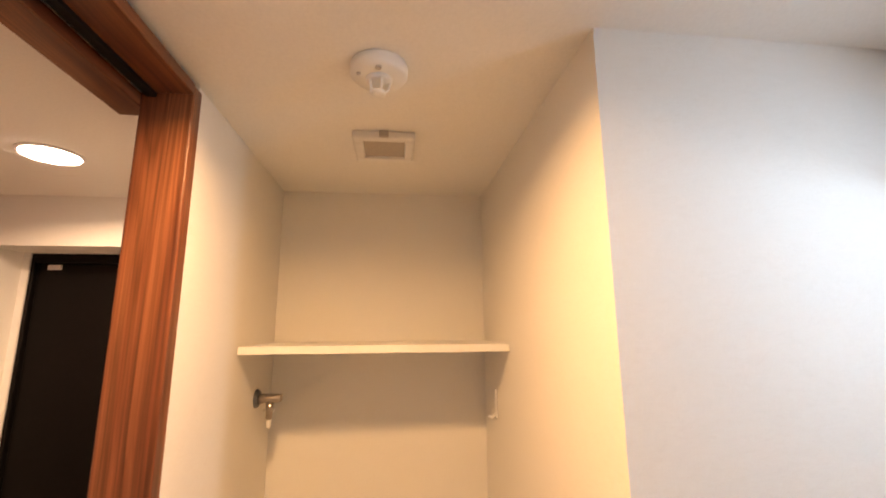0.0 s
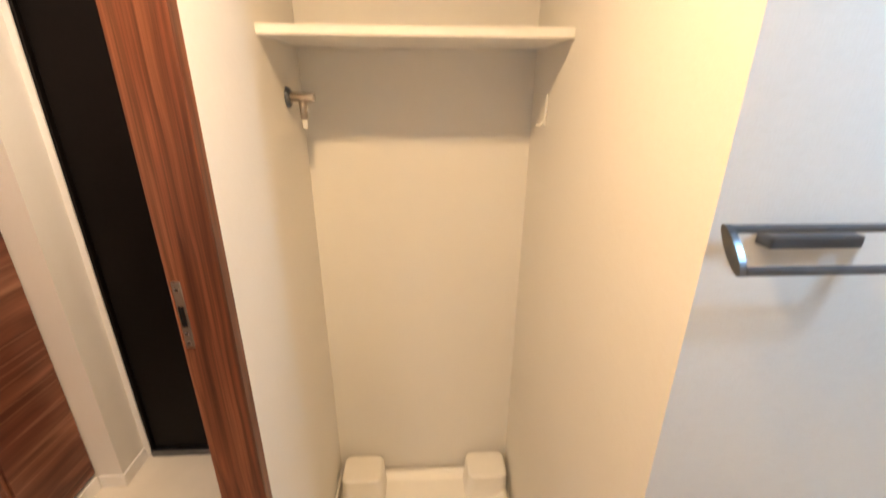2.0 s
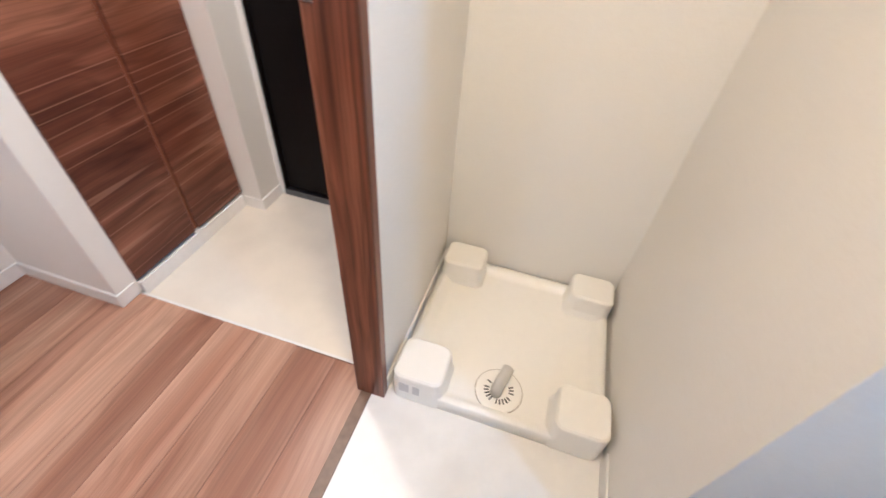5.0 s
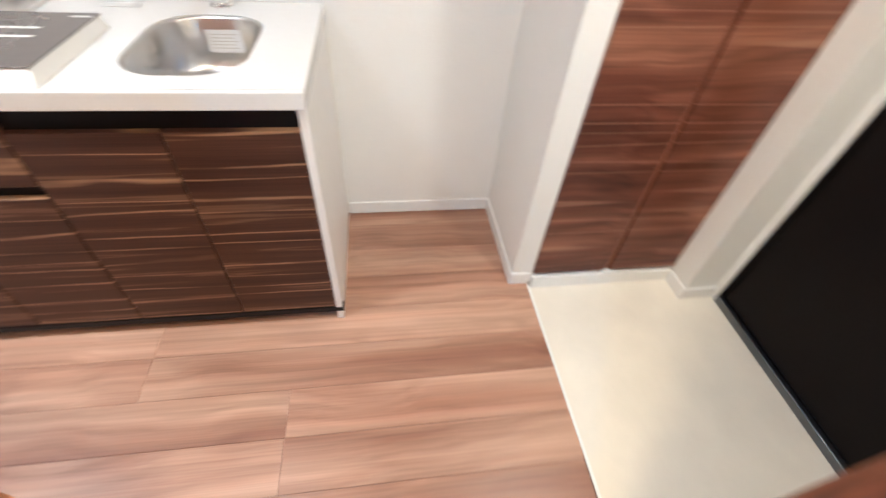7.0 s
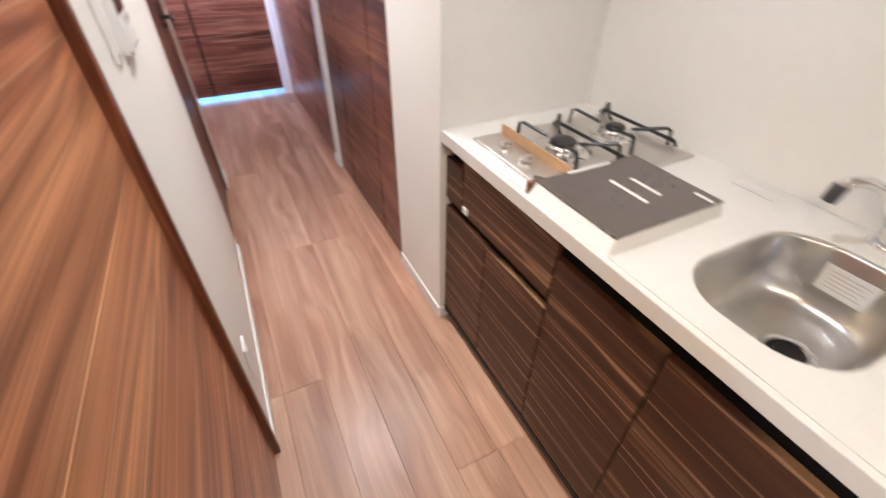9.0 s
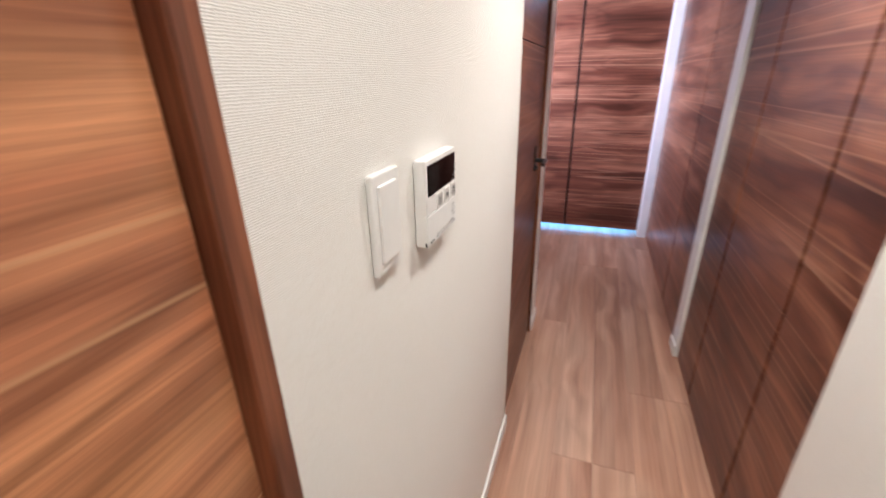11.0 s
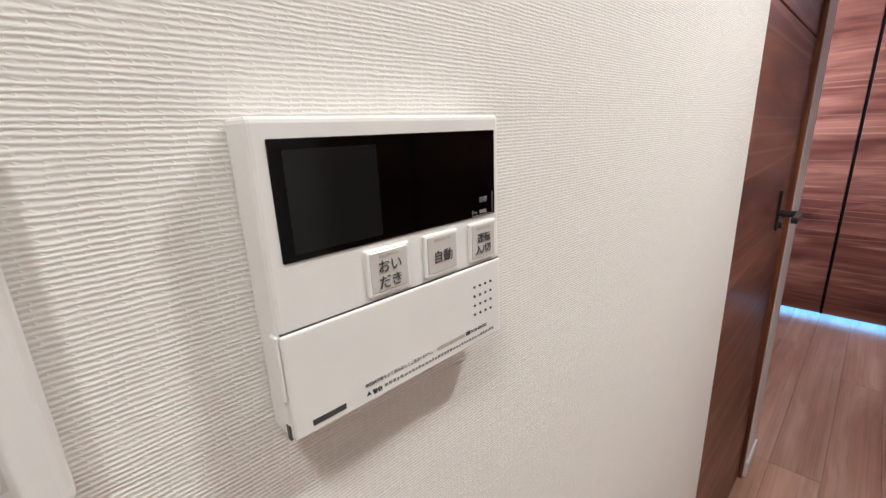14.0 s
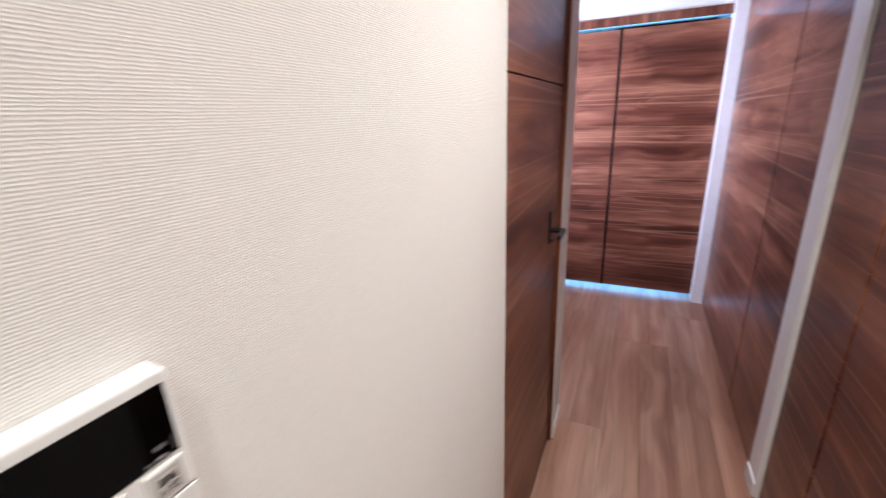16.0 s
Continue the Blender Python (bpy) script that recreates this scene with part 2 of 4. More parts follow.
M_VINYL = plain("white_vinyl_floor", (0.78, 0.77, 0.75), 0.45, wear=0.05, scale=9, relief=0.05)
M_STONE = plain("cream_entrance_tile", (0.74, 0.69, 0.60), 0.50, wear=0.06, scale=5, relief=0.06)
M_SEAM_GLINT = plain("seam_highlight", (0.62, 0.42, 0.26), 0.45, wear=0.08)
M_THRESH = plain("grey_brown_threshold", (0.17, 0.11, 0.075), 0.42, wear=0.15, scale=40)
M_BLACK = plain("black_brown_steel_door", (0.0042, 0.0028, 0.0026), 0.55, wear=0.2, scale=60, spec=0.15)
M_BLACKG = plain("black_recess", (0.006, 0.0055, 0.006), 0.45, spec=0.2)
M_PLASTIC = plain("white_plastic", (0.78, 0.775, 0.755), 0.38, wear=0.02)
M_CREAM = plain("ivory_plastic_pan", (0.87, 0.855, 0.815), 0.36, wear=0.01)
M_GREYP = plain("grey_filter", (0.45, 0.41, 0.37), 0.8, wear=0.1, scale=250, relief=0.3)
M_CHROME = plain("chrome", (0.80, 0.79, 0.78), 0.12, 1.0, wear=0.02)
M_STEEL = plain("brushed_steel", (0.72, 0.70, 0.67), 0.42, 1.0, wear=0.04, scale=12)
M_SINK = plain("satin_steel", (0.56, 0.545, 0.525), 0.29, 1.0, wear=0.06, scale=14)
M_DARKMETAL = plain("dark_grey_metal", (0.16, 0.17, 0.19), 0.30, 1.0, wear=0.08)
M_COUNTER = plain("white_counter", (0.70, 0.69, 0.67), 0.22, wear=0.02, scale=90)
M_SPLASH = plain("glossy_white_kitchen_panel", (0.75, 0.745, 0.73), 0.10, wear=0.015)
M_SCREEN = plain("black_display_glass", (0.001, 0.001, 0.001), 0.08, wear=0.1, spec=0.12)
M_SCREEN2 = plain("dark_grey_display", (0.009, 0.010, 0.010), 0.12, wear=0.1, spec=0.15)
M_PRINT = plain("grey_fine_print", (0.22, 0.22, 0.22), 0.6)
M_INK = plain("dark_grey_print", (0.05, 0.05, 0.05), 0.6)
M_GRAPHITE = plain("taupe_metal_cover", (0.20, 0.176, 0.166), 0.28, 0.7, wear=0.05)
M_CARD = plain("brown_cardboard", (0.45, 0.29, 0.16), 0.85, wear=0.12, scale=80, relief=0.2)
M_CARD2 = plain("dark_cardboard_edge", (0.20, 0.10, 0.06), 0.85, wear=0.12, scale=80)
M_IRON = plain("black_enamel", (0.012, 0.012, 0.013), 0.35, wear=0.2)
M_BRASSY = plain("satin_nickel", (0.44, 0.39, 0.34), 0.28, 1.0, wear=0.06)
M_PORCELAIN = plain("white_porcelain", (0.82, 0.82, 0.81), 0.10, wear=0.01)
M_LABEL = plain("silver_label", (0.62, 0.61, 0.60), 0.4, wear=0.05)
M_LAMP = glow("lamp_diffuser", (1.0, 0.90, 0.74), 22.0)


# ---- mesh helpers ----
ORIGIN = {}


def thing(name, at, label, category, group="", kind=""):
    ob = new(name)
    ob.location = at
    ORIGIN[ob.name] = Vector(at)
    return tagged(ob, label, category, group, kind)


def part(name, bm, mat, parent=None, label="", smooth=False):
    me = bpy.data.meshes.new(name)
    bmesh.ops.recalc_face_normals(bm, faces=bm.faces)
    if parent:
        at = ORIGIN[parent.name]
        bmesh.ops.translate(bm, vec=-at, verts=bm.verts)
    for f in bm.faces:
        f.smooth = smooth
    bm.to_mesh(me)
    bm.free()
    me.materials.append(mat)
    ob = new(name, me)
    if parent:
        ob.parent = parent
        ORIGIN[ob.name] = at
    if label:
        tagged(ob, label)
    return ob


def box(x0, x1, y0, y1, z0, z1, b=0.0, seg=2, bm=None):
    bm = bm or bmesh.new()
    m = Matrix.Translation(((x0 + x1) / 2, (y0 + y1) / 2, (z0 + z1) / 2)) @ Matrix.Diagonal((abs(x1 - x0), abs(y1 - y0), abs(z1 - z0), 1))
    made = bmesh.ops.create_cube(bm, size=1.0, matrix=m)
    if b:
        edges = {e for v in made["verts"] for e in v.link_edges}
        bmesh.ops.bevel(bm, geom=list(edges), offset=b, segments=seg, affect="EDGES", profile=0.5)
    return bm


def rod(p0, p1, r0, r1=None, seg=20, b=0.0, bm=None):
    bm = bm or bmesh.new()
    p0, p1 = Vector(p0), Vector(p1)
    r1 = r0 if r1 is None else r1
    turn = (p1 - p0).to_track_quat("Z", "Y").to_matrix().to_4x4()
    made = bmesh.ops.create_cone(bm, cap_ends=True, segments=seg, radius1=r0, radius2=r1, depth=(p1 - p0).length,
                                 matrix=Matrix.Translation((p0 + p1) / 2) @ turn)
    if b:
        caps = {e for v in made["verts"] for f in v.link_faces if len(f.verts) > 4 for e in f.edges}
        bmesh.ops.bevel(bm, geom=list(caps), offset=b, segments=2, affect="EDGES", profile=0.5)
    return bm


def tube(points, r, seg=8, bm=None, closed=False):
    """A bent bar with a round section."""
    bm = bm or bmesh.new()
    pts = [Vector(p) for p in points]
    rings = []
    n = len(pts)
    for i, p in enumerate(pts):
        a = pts[(i - 1) % n] if closed or i else p
        c = pts[(i + 1) % n] if closed or i < n - 1 else p
        d = (c - a).normalized()
        side = d.cross(Vector((0.31, 0.23, 0.92))).normalized()
        up = d.cross(side)
        rings.append([bm.verts.new(p + r * (math.cos(2 * math.pi * k / seg) * side + math.sin(2 * math.pi * k / seg) * up)) for k in range(seg)])
    for i in range(n if closed else n - 1):
        a, c = rings[i], rings[(i + 1) % n]
        for k in range(seg):
            bm.faces.new((a[k], a[(k + 1) % seg], c[(k + 1) % seg], c[k]))
    if not closed:
        bm.faces.new(rings[0][::-1])
        bm.faces.new(rings[-1])
    return bm


def lathe(at, profile, seg=32, bm=None):
    """Turns (radius, height) pairs round a vertical axis."""
    bm = bm or bmesh.new()
    rings = []
    for r, z in profile:
        rings.append([bm.verts.new((at[0] + r * math.cos(2 * math.pi * k / seg), at[1] + r * math.sin(2 * math.pi * k / seg), at[2] + z)) for k in range(seg)])
    for a, c in zip(rings, rings[1:]):
        for k in range(seg):
            bm.faces.new((a[k], a[(k + 1) % seg], c[(k + 1) % seg], c[k]))
    bm.faces.new(rings[0])
    bm.faces.new(rings[-1])
    return bm


def round_rect(cx, cy, hx, hy, r, seg=8):
    pts = []
    for sx, sy, a0 in ((1, 1, 0), (-1, 1, 90), (-1, -1, 180), (1, -1, 270)):
        for k in range(seg + 1):
            a = radians(a0 + 90 * k / seg)
            pts.append((cx + sx * (hx - r) + r * math.cos(a), cy + sy * (hy - r) + r * math.sin(a)))
    return pts


def loft(loops, cap_first=False, cap_last=True, bm=None):
    bm = bm or bmesh.new()
    rings = [[bm.verts.new(p) for p in lp] for lp in loops]
    for a, c in zip(rings, rings[1:]):
        for k in range(len(a)):
            bm.faces.new((a[k], a[(k + 1) % len(a)], c[(k + 1) % len(a)], c[k]))
    if cap_first:
        bm.faces.new(rings[0])
    if cap_last:
        bm.faces.new(rings[-1])
    return bm


def structure(name, bm, mat, label, category):
    return tagged(part(name, bm, mat), label, category, kind="structure")


def writing(name, text, size, m, mat, parent):
    """Flat lettering from the built-in font; m puts its baseline's start."""
    cu = bpy.data.curves.new(name, "FONT")
    cu.body, cu.size, cu.extrude, cu.resolution_u = text, size, 0.00012, 3
    tmp = new(name, cu)
    bpy.context.view_layer.update()
    me = bpy.data.meshes.new_from_object(tmp.evaluated_get(bpy.context.evaluated_depsgraph_get()))
    bpy.data.objects.remove(tmp)
    me.materials.clear()
    me.materials.append(mat)
    me.transform(Matrix.Translation(-ORIGIN[parent.name]) @ m)
    ob = new(name, me)
    ob.parent = parent
    ORIGIN[ob.name] = ORIGIN[parent.name]
    return ob


# ---- structure ----
WEST, EAST = -1.085, -0.352


def wall(name, x0, x1, y0, y1, z0=0.0, z1=CEIL, label="white woven wallpaper wall", mat=None):
    return structure(name, box(x0, x1, y0, y1, z0, z1), mat or M_WALL, label, "wall")


wall("wall_alcove_left", -0.285, -0.204, 0.587, 1.52)
wall("wall_alcove_back", -0.204, 0.485, 1.226, 1.33)
wall("wall_washroom_north", 0.485, 1.35, 0.347, 1.33)
wall("wall_washroom_east", 1.25, 1.35, -1.00, 0.347)
wall("wall_washroom_south", -0.20, 1.35, -1.10, -1.00)
wall("wall_pocket", -0.279, -0.204, -0.995, -0.26)
wall("wall_hall_east", EAST, -0.204, -2.126, -0.997, label="white woven wallpaper wall beside the sliding door")
wall("wall_door_head", EAST, -0.204, -2.86, -2.126, 2.06, CEIL)
wall("wall_hall_stub", EAST, -0.204, -3.02, -2.86)
wall("wall_bath_south", -0.204, 1.10, -3.02, -2.92)
# Unseen east wall, made up with an opening to hold the fill lamp.
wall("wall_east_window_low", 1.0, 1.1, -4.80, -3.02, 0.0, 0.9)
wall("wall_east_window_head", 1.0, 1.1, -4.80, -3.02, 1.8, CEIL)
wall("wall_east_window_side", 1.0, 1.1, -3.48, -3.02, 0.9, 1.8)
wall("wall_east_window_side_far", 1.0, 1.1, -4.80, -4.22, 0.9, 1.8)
wall("wall_far_head", -1.13, 1.0, -4.78, -4.68, 1.955, CEIL)
wall("wall_far_side", 0.235, 1.0, -4.78, -4.68, 0, 1.955)
wall("wall_far_post", -1.135, -1.0285, -4.78, -4.60, label="narrow white post beside the folding doors", mat=M_TRIM)
wall("wall_closet_post", -1.20, WEST, -2.955, -2.84, label="narrow white post between two closets", mat=M_TRIM)
wall("wall_closet_head", -1.20, WEST - 0.004, -4.60, -1.702, 2.12, CEIL)
wall("wall_closet_back", -1.78, -1.68, -4.78, -1.702)
wall("wall_kitchen_pier", -1.78, WEST, -1.702, -1.278, label="white wallpaper pier beside the kitchen")
wall("wall_kitchen_back", -1.78, -1.68, -1.278, 0.569)
wall("wall_niche_north", -1.78, -1.221, 0.569, 0.650, label="white pier between niche and shoe closet")
wall("wall_shoe_closet_back", -1.78, -1.68, 0.650, 1.52)
wall("wall_shoe_closet_head", -1.30, -1.221, 0.650, 1.252, 2.06, CEIL)
wall("wall_entry_side", -1.68, -1.113, 1.252, 1.52, -0.02)
wall("wall_entry_head", -1.113, -0.285, 1.252, 1.52, 1.982)
wall("wall_south_room_left", -1.78, -1.68, -6.50, -4.78)
wall("wall_south_room_right", 1.0, 1.1, -6.50, -4.80)
wall("wall_south_room_side", -1.68, -1.135, -4.78, -4.68)
wall("wall_south_window_low", -1.78, 1.1, -6.50, -6.40, 0.0, 0.25)
wall("wall_south_window_head", -1.78, 1.1, -6.50, -6.40, 2.15, CEIL)
wall("wall_south_window_side", -1.78, -1.15, -6.50, -6.40, 0.25, 2.15)
wall("wall_south_window_side_far", 0.35, 1.1, -6.50, -6.40, 0.25, 2.15)

structure("ceiling_hall", box(-1.78, -0.245, -6.50, 1.52, HALL, CEIL + 0.1), M_CEIL, "white papered ceiling over the hall and kitchen", "ceiling")
structure("ceiling_washroom", box(-0.245, 1.35, -6.50, 1.52, CEIL, CEIL + 0.1), M_CEIL, "white papered ceiling over the washroom", "ceiling")

structure("floor_east_room", box(-0.240, 1.0, -6.45, -3.02, -0.08, -0.004), M_JOINT, "dark underlay of the plank floor", "floor")
structure("floor_washroom", box(-0.240, 1.30, -1.05, 1.30, -0.08, 0.0), M_VINYL, "white vinyl washroom floor", "floor")
structure("floor_entrance", box(-1.35, -0.24, 0.645, 1.52, -0.09, -0.024), M_STONE, "cream stone-look entrance floor", "floor")
structure("floor_edge_strip", box(-1.205, -0.285, 0.636, 0.645, -0.06, -0.001), M_TRIM, "thin pale edging strip between floor and entrance", "trim")
structure("floor_threshold", box(-0.276, -0.240, -0.26, 0.557, -0.05, 0.004, 0.002), M_THRESH, "grey-brown threshold strip of the sliding door", "trim")


def baseboard(x0, x1, y0, y1, z0=0.0):
    return structure("baseboard", box(x0, x1, y0, y1, z0, z0 + 0.060, 0.002, 1), M_TRIM, "low white baseboard along the wall", "baseboard")


baseboard(EAST - 0.008, EAST, -2.126, -1.000)
baseboard(EAST - 0.008, EAST, -3.028, -2.86)
baseboard(EAST, 1.0, -3.028, -3.02)
baseboard(WEST, WEST + 0.008, -1.702, -1.270)
baseboard(-1.13, WEST, -1.278, -1.270)
baseboard(WEST, WEST + 0.008, -2.955, -2.84)
baseboard(-1.68, -1.672, -0.062, 0.569)
baseboard(-1.672, -1.213, 0.561, 0.569)
baseboard(-1.221, -1.213, 0.569, 0.636)
baseboard(-1.206, -1.105, 1.244, 1.252, -0.024)
baseboard(-1.113, -1.105, 1.252, 1.394, -0.024)
baseboard(-0.204, -0.196, 0.59, 1.226)
baseboard(0.477, 0.485, 0.347, 0.590)
baseboard(0.477, 0.772, 0.339, 0.347)

# ---- doors and closets ----
d = thing("door_1", (-0.24, 0.57, 0), "walnut-brown frame of the washroom sliding door", "door frame", kind="structure")
part("jamb", box(-0.290, -0.197, 0.556, 0.587, 0, 2.166, 0.003), M_FRAME, d)
part("jamb", box(-0.279, -0.196, -0.26, -0.232, 0, 2.146, 0.003), M_FRAME, d)
part("head", box(-0.287, -0.196, -0.26, 0.556, 2.146, 2.168, 0.002), M_FRAME_H, d)
part("rail", box(-0.279, -0.262, -0.26, 0.556, 2.138, 2.147), M_BLACKG, d, "black sliding rail")
sp = part("strike_plate", box(-0.2825, -0.2665, 0.5535, 0.5565, 1.108, 1.238, 0.0012, 1), M_BRASSY, d, "steel strike plate with latch slot")
part("slot", box(-0.2790, -0.2700, 0.5525, 0.5545, 1.152, 1.192), M_BLACKG, sp)
for sz in (1.118, 1.138, 1.224):
    part("screw", rod((-0.2745, 0.5542, sz), (-0.2745, 0.5520, sz), 0.0045, seg=14, b=0.0008), M_CHROME, sp)

d = thing("sliding_door", (-0.30, -0.6, 0), "open walnut-brown sliding door with horizontal grain", "door")
SEAMS = [0.012, 0.555, 1.036, 1.517, 2.120]
for z0, z1 in zip(SEAMS, SEAMS[1:]):
    part("leaf", box(-0.342, -0.312, -0.972, -0.215, z0 + 0.0011, z1 - 0.0011, 0.0008, 1), M_SLIDE, d)
# Flush pale strips stand in for the highlight along each groove.
for z0 in SEAMS[1:-1]:
    part("seam", box(-0.3412, -0.314, -0.971, -0.216, z0 - 0.0010, z0 + 0.0010), M_SEAM_GLINT, d, "thin pale strip as the highlight of a seam between boards")
part("edge_strip", box(-0.362, -0.285, -0.996, -0.973, 0.0, 2.145, 0.002, 1), M_FRAME, d, "dark brown upright edge strip")
part("top_rail", box(-0.350, -0.290, -0.972, 0.600, 2.121, 2.148, 0.002, 1), M_FRAME_H, d)

d = thing("door_2", (-0.7, 1.42, 0), "black-brown steel entrance door, closed", "door", kind="structure")
part("reveal", box(-1.113, -1.0905, 1.394, 1.482, -0.02, 1.982), M_TRIM, d, "narrow white reveal strip")
part("door_frame", box(-1.090, -1.078, 1.398, 1.482, -0.012, 1.980, 0.002, 1), M_BLACK, d)
part("door_frame", box(-1.078, -0.285, 1.398, 1.482, 1.949, 1.980, 0.002, 1), M_BLACK, d)
part("sill", box(-1.090, -0.285, 1.394, 1.482, -0.024, 0.010, 0.002, 1), M_DARKMETAL, d)
lf = part("leaf", box(-1.076, -0.287, 1.414, 1.462, 0.012, 1.947, 0.002, 1), M_BLACK, d)
part("door_stop_plate", box(-1.040, -0.998, 1.405, 1.4155, 1.924, 1.942, 0.002), M_LABEL, lf, "small pale plate at the top")

d = thing("door_3", (-0.33, -2.5, 0), "closed walnut-brown hinged door with black lever", "door", kind="structure")
part("leaf", box(-0.338, -0.300, -2.842, -2.134, 0.008, 1.452, 0.001, 1), M_CLOSET, d)
part("leaf", box(-0.338, -0.300, -2.842, -2.134, 1.456, 2.045, 0.001, 1), M_CLOSET, d)
part("door_frame", box(-0.350, -0.28, -2.862, -2.8425, 0.0, 2.06, 0.001, 1), M_FRAME, d)
part("door_frame", box(-0.346, -0.28, -2.1335, -2.125, 0.0, 2.06, 0.001, 1), M_FRAME, d)
part("backing", box(-0.298, -0.21, -2.842, -2.134, 0.0, 2.06), M_FRAME, d)
hd = part("door_handle", box(-0.3440, -0.3375, -2.698, -2.674, 0.950, 1.060, 0.002), M_IRON, d, "black lever handle on a long plate")
part("spindle", rod((-0.343, -2.686, 0.998), (-0.385, -2.686, 0.998), 0.009, seg=14), M_IRON, hd)
part("lever", box(-0.392, -0.378, -2.692, -2.590, 0.990, 1.006, 0.003), M_IRON, hd)
part("lock_turn", rod((-0.343, -2.686, 0.964), (-0.352, -2.686, 0.964), 0.008, seg=14), M_IRON, hd)


def panel_doors(name, x0, x1, edges, z0, z1, label, base, mat, axis="y", gap=0.005):
    """A row of flush panels between the given edges."""
    t = thing(name, base, label, "closet door")
    for a, b in zip(edges, edges[1:]):
        lo, hi = min(a, b) + gap, max(a, b) - gap
        bm = box(x0, x1, lo, hi, z0, z1, 0.0015, 1) if axis == "y" else box(lo, hi, x0, x1, z0, z1, 0.0015, 1)
        part("panel", bm, mat, t)
    return t


shoe = panel_doors("shoe_closet", -1.236, -1.214, [0.648, 0.952], 0.055, 2.055, "walnut-brown two-door shoe closet beside the entrance", (-1.23, 0.95, 0), M_CLOSET, gap=0.004)
part("panel", box(-1.236, -1.214, 0.968, 1.248, 0.055, 2.055, 0.0015, 1), M_CLOSET, shoe)
part("finger_strip", box(-1.236, -1.224, 0.9485, 0.9675, 0.055, 2.055), M_FRAME, shoe, "dark recessed finger strip")
part("bottom_rail", box(-1.236, -1.207, 0.652, 1.244, -0.024, 0.040, 0.002, 1), M_TRIM, shoe, "white bottom rail")
part("carcass", box(-1.66, -1.240, 0.652, 1.250, -0.01, 2.058), M_BLACKG, shoe)
part("pivot", box(-1.235, -1.203, 0.942, 0.974, 0.040, 0.054, 0.003), M_PLASTIC, shoe, "white floor pivot")

c1 = panel_doors("hall_closet", -1.118, -1.097, [-1.704, -1.98, -2.53, -2.838], 0.012, 2.115, "walnut-brown folding closet doors along the hall", (-1.10, -2.2, 0), M_CLOSET, gap=0.007)
part("carcass", box(-1.66, -1.122, -2.838, -1.704, 0.001, 2.118), M_BLACKG, c1)
c2 = panel_doors("hall_closet", -1.118, -1.097, [-2.957, -3.44, -4.598], 0.012, 2.115, "walnut-brown closet doors at the end of the hall", (-1.10, -3.8, 0), M_CLOSET, gap=0.007)
part("carcass", box(-1.66, -1.122, -4.598, -2.957, 0.001, 2.118), M_BLACKG, c2)

fd = thing("folding_door", (-0.4, -4.70, 0), "walnut-brown double doors with daylight showing underneath", "door")
lv = part("leaf", box(-1.0275, -0.412, -4.700, -4.672, 0.034, 1.878, 0.0015, 1), M_CLOSET, fd)
lv = part("leaf", box(-0.396, 0.215, -4.700, -4.672, 0.034, 1.878, 0.0015, 1), M_CLOSET, fd)
part("stile", box(-0.4115, -0.3965, -4.706, -4.678, 0.030, 1.890, 0.001, 1), M_BLACK, fd, "dark meeting strip")
part("top_rail", box(-1.03, 0.235, -4.706, -4.660, 1.900, 1.955, 0.002, 1), M_FRAME, fd)

# ---- washroom ----
sh = thing("wall_shelf", (0.14, 1.06, 1.66), "white board shelf across the washing machine alcove", "shelf")
part("board", box(-0.2035, 0.4845, 0.906, 1.2255, 1.652, 1.671, 0.0012, 1), M_TRIM, sh)
part("front_edge", box(-0.2035, 0.4845, 0.9025, 0.9055, 1.6515, 1.6715, 0.0008, 1), M_PLASTIC, sh, "white edge banding")

hk = thing("wall_hook", (0.48, 1.12, 1.5), "small white plastic hose hook on the wall", "hook")
part("plate", box(0.4785, 0.4850, 1.060, 1.076, 1.452, 1.535, 0.002), M_PLASTIC, hk)
part("prong", tube([(0.480, 1.068, 1.464), (0.468, 1.068, 1.454), (0.458, 1.068, 1.458)], 0.004), M_PLASTIC, hk)

tp = thing("washing_machine_tap", (-0.20, 1.07, 1.53), "chrome wall tap for the washing machine", "tap")
tp.location.z = 1.517
part("rose", rod((-0.2035, 1.075, 1.535), (-0.194, 1.075, 1.535), 0.027, 0.022, 28, 0.002), M_DARKMETAL, tp, smooth=True)
part("body", rod((-0.196, 1.075, 1.535), (-0.140, 1.075, 1.535), 0.0125, 0.012, 20, 0.002), M_BRASSY, tp, smooth=True)
part("handle", box(-0.158, -0.132, 1.064, 1.086, 1.525, 1.546, 0.005, 3), M_BRASSY, tp)
part("spout", rod((-0.165, 1.075, 1.530), (-0.165, 1.075, 1.480), 0.011, 0.009, 18), M_BRASSY, tp, smooth=True)
part("nozzle", rod((-0.165, 1.075, 1.480), (-0.165, 1.075, 1.458), 0.0065, 0.0065, 16), M_PLASTIC, tp)
part("stop_lever", box(-0.182, -0.150, 1.070, 1.080, 1.500, 1.508, 0.002), M_CHROME, tp)

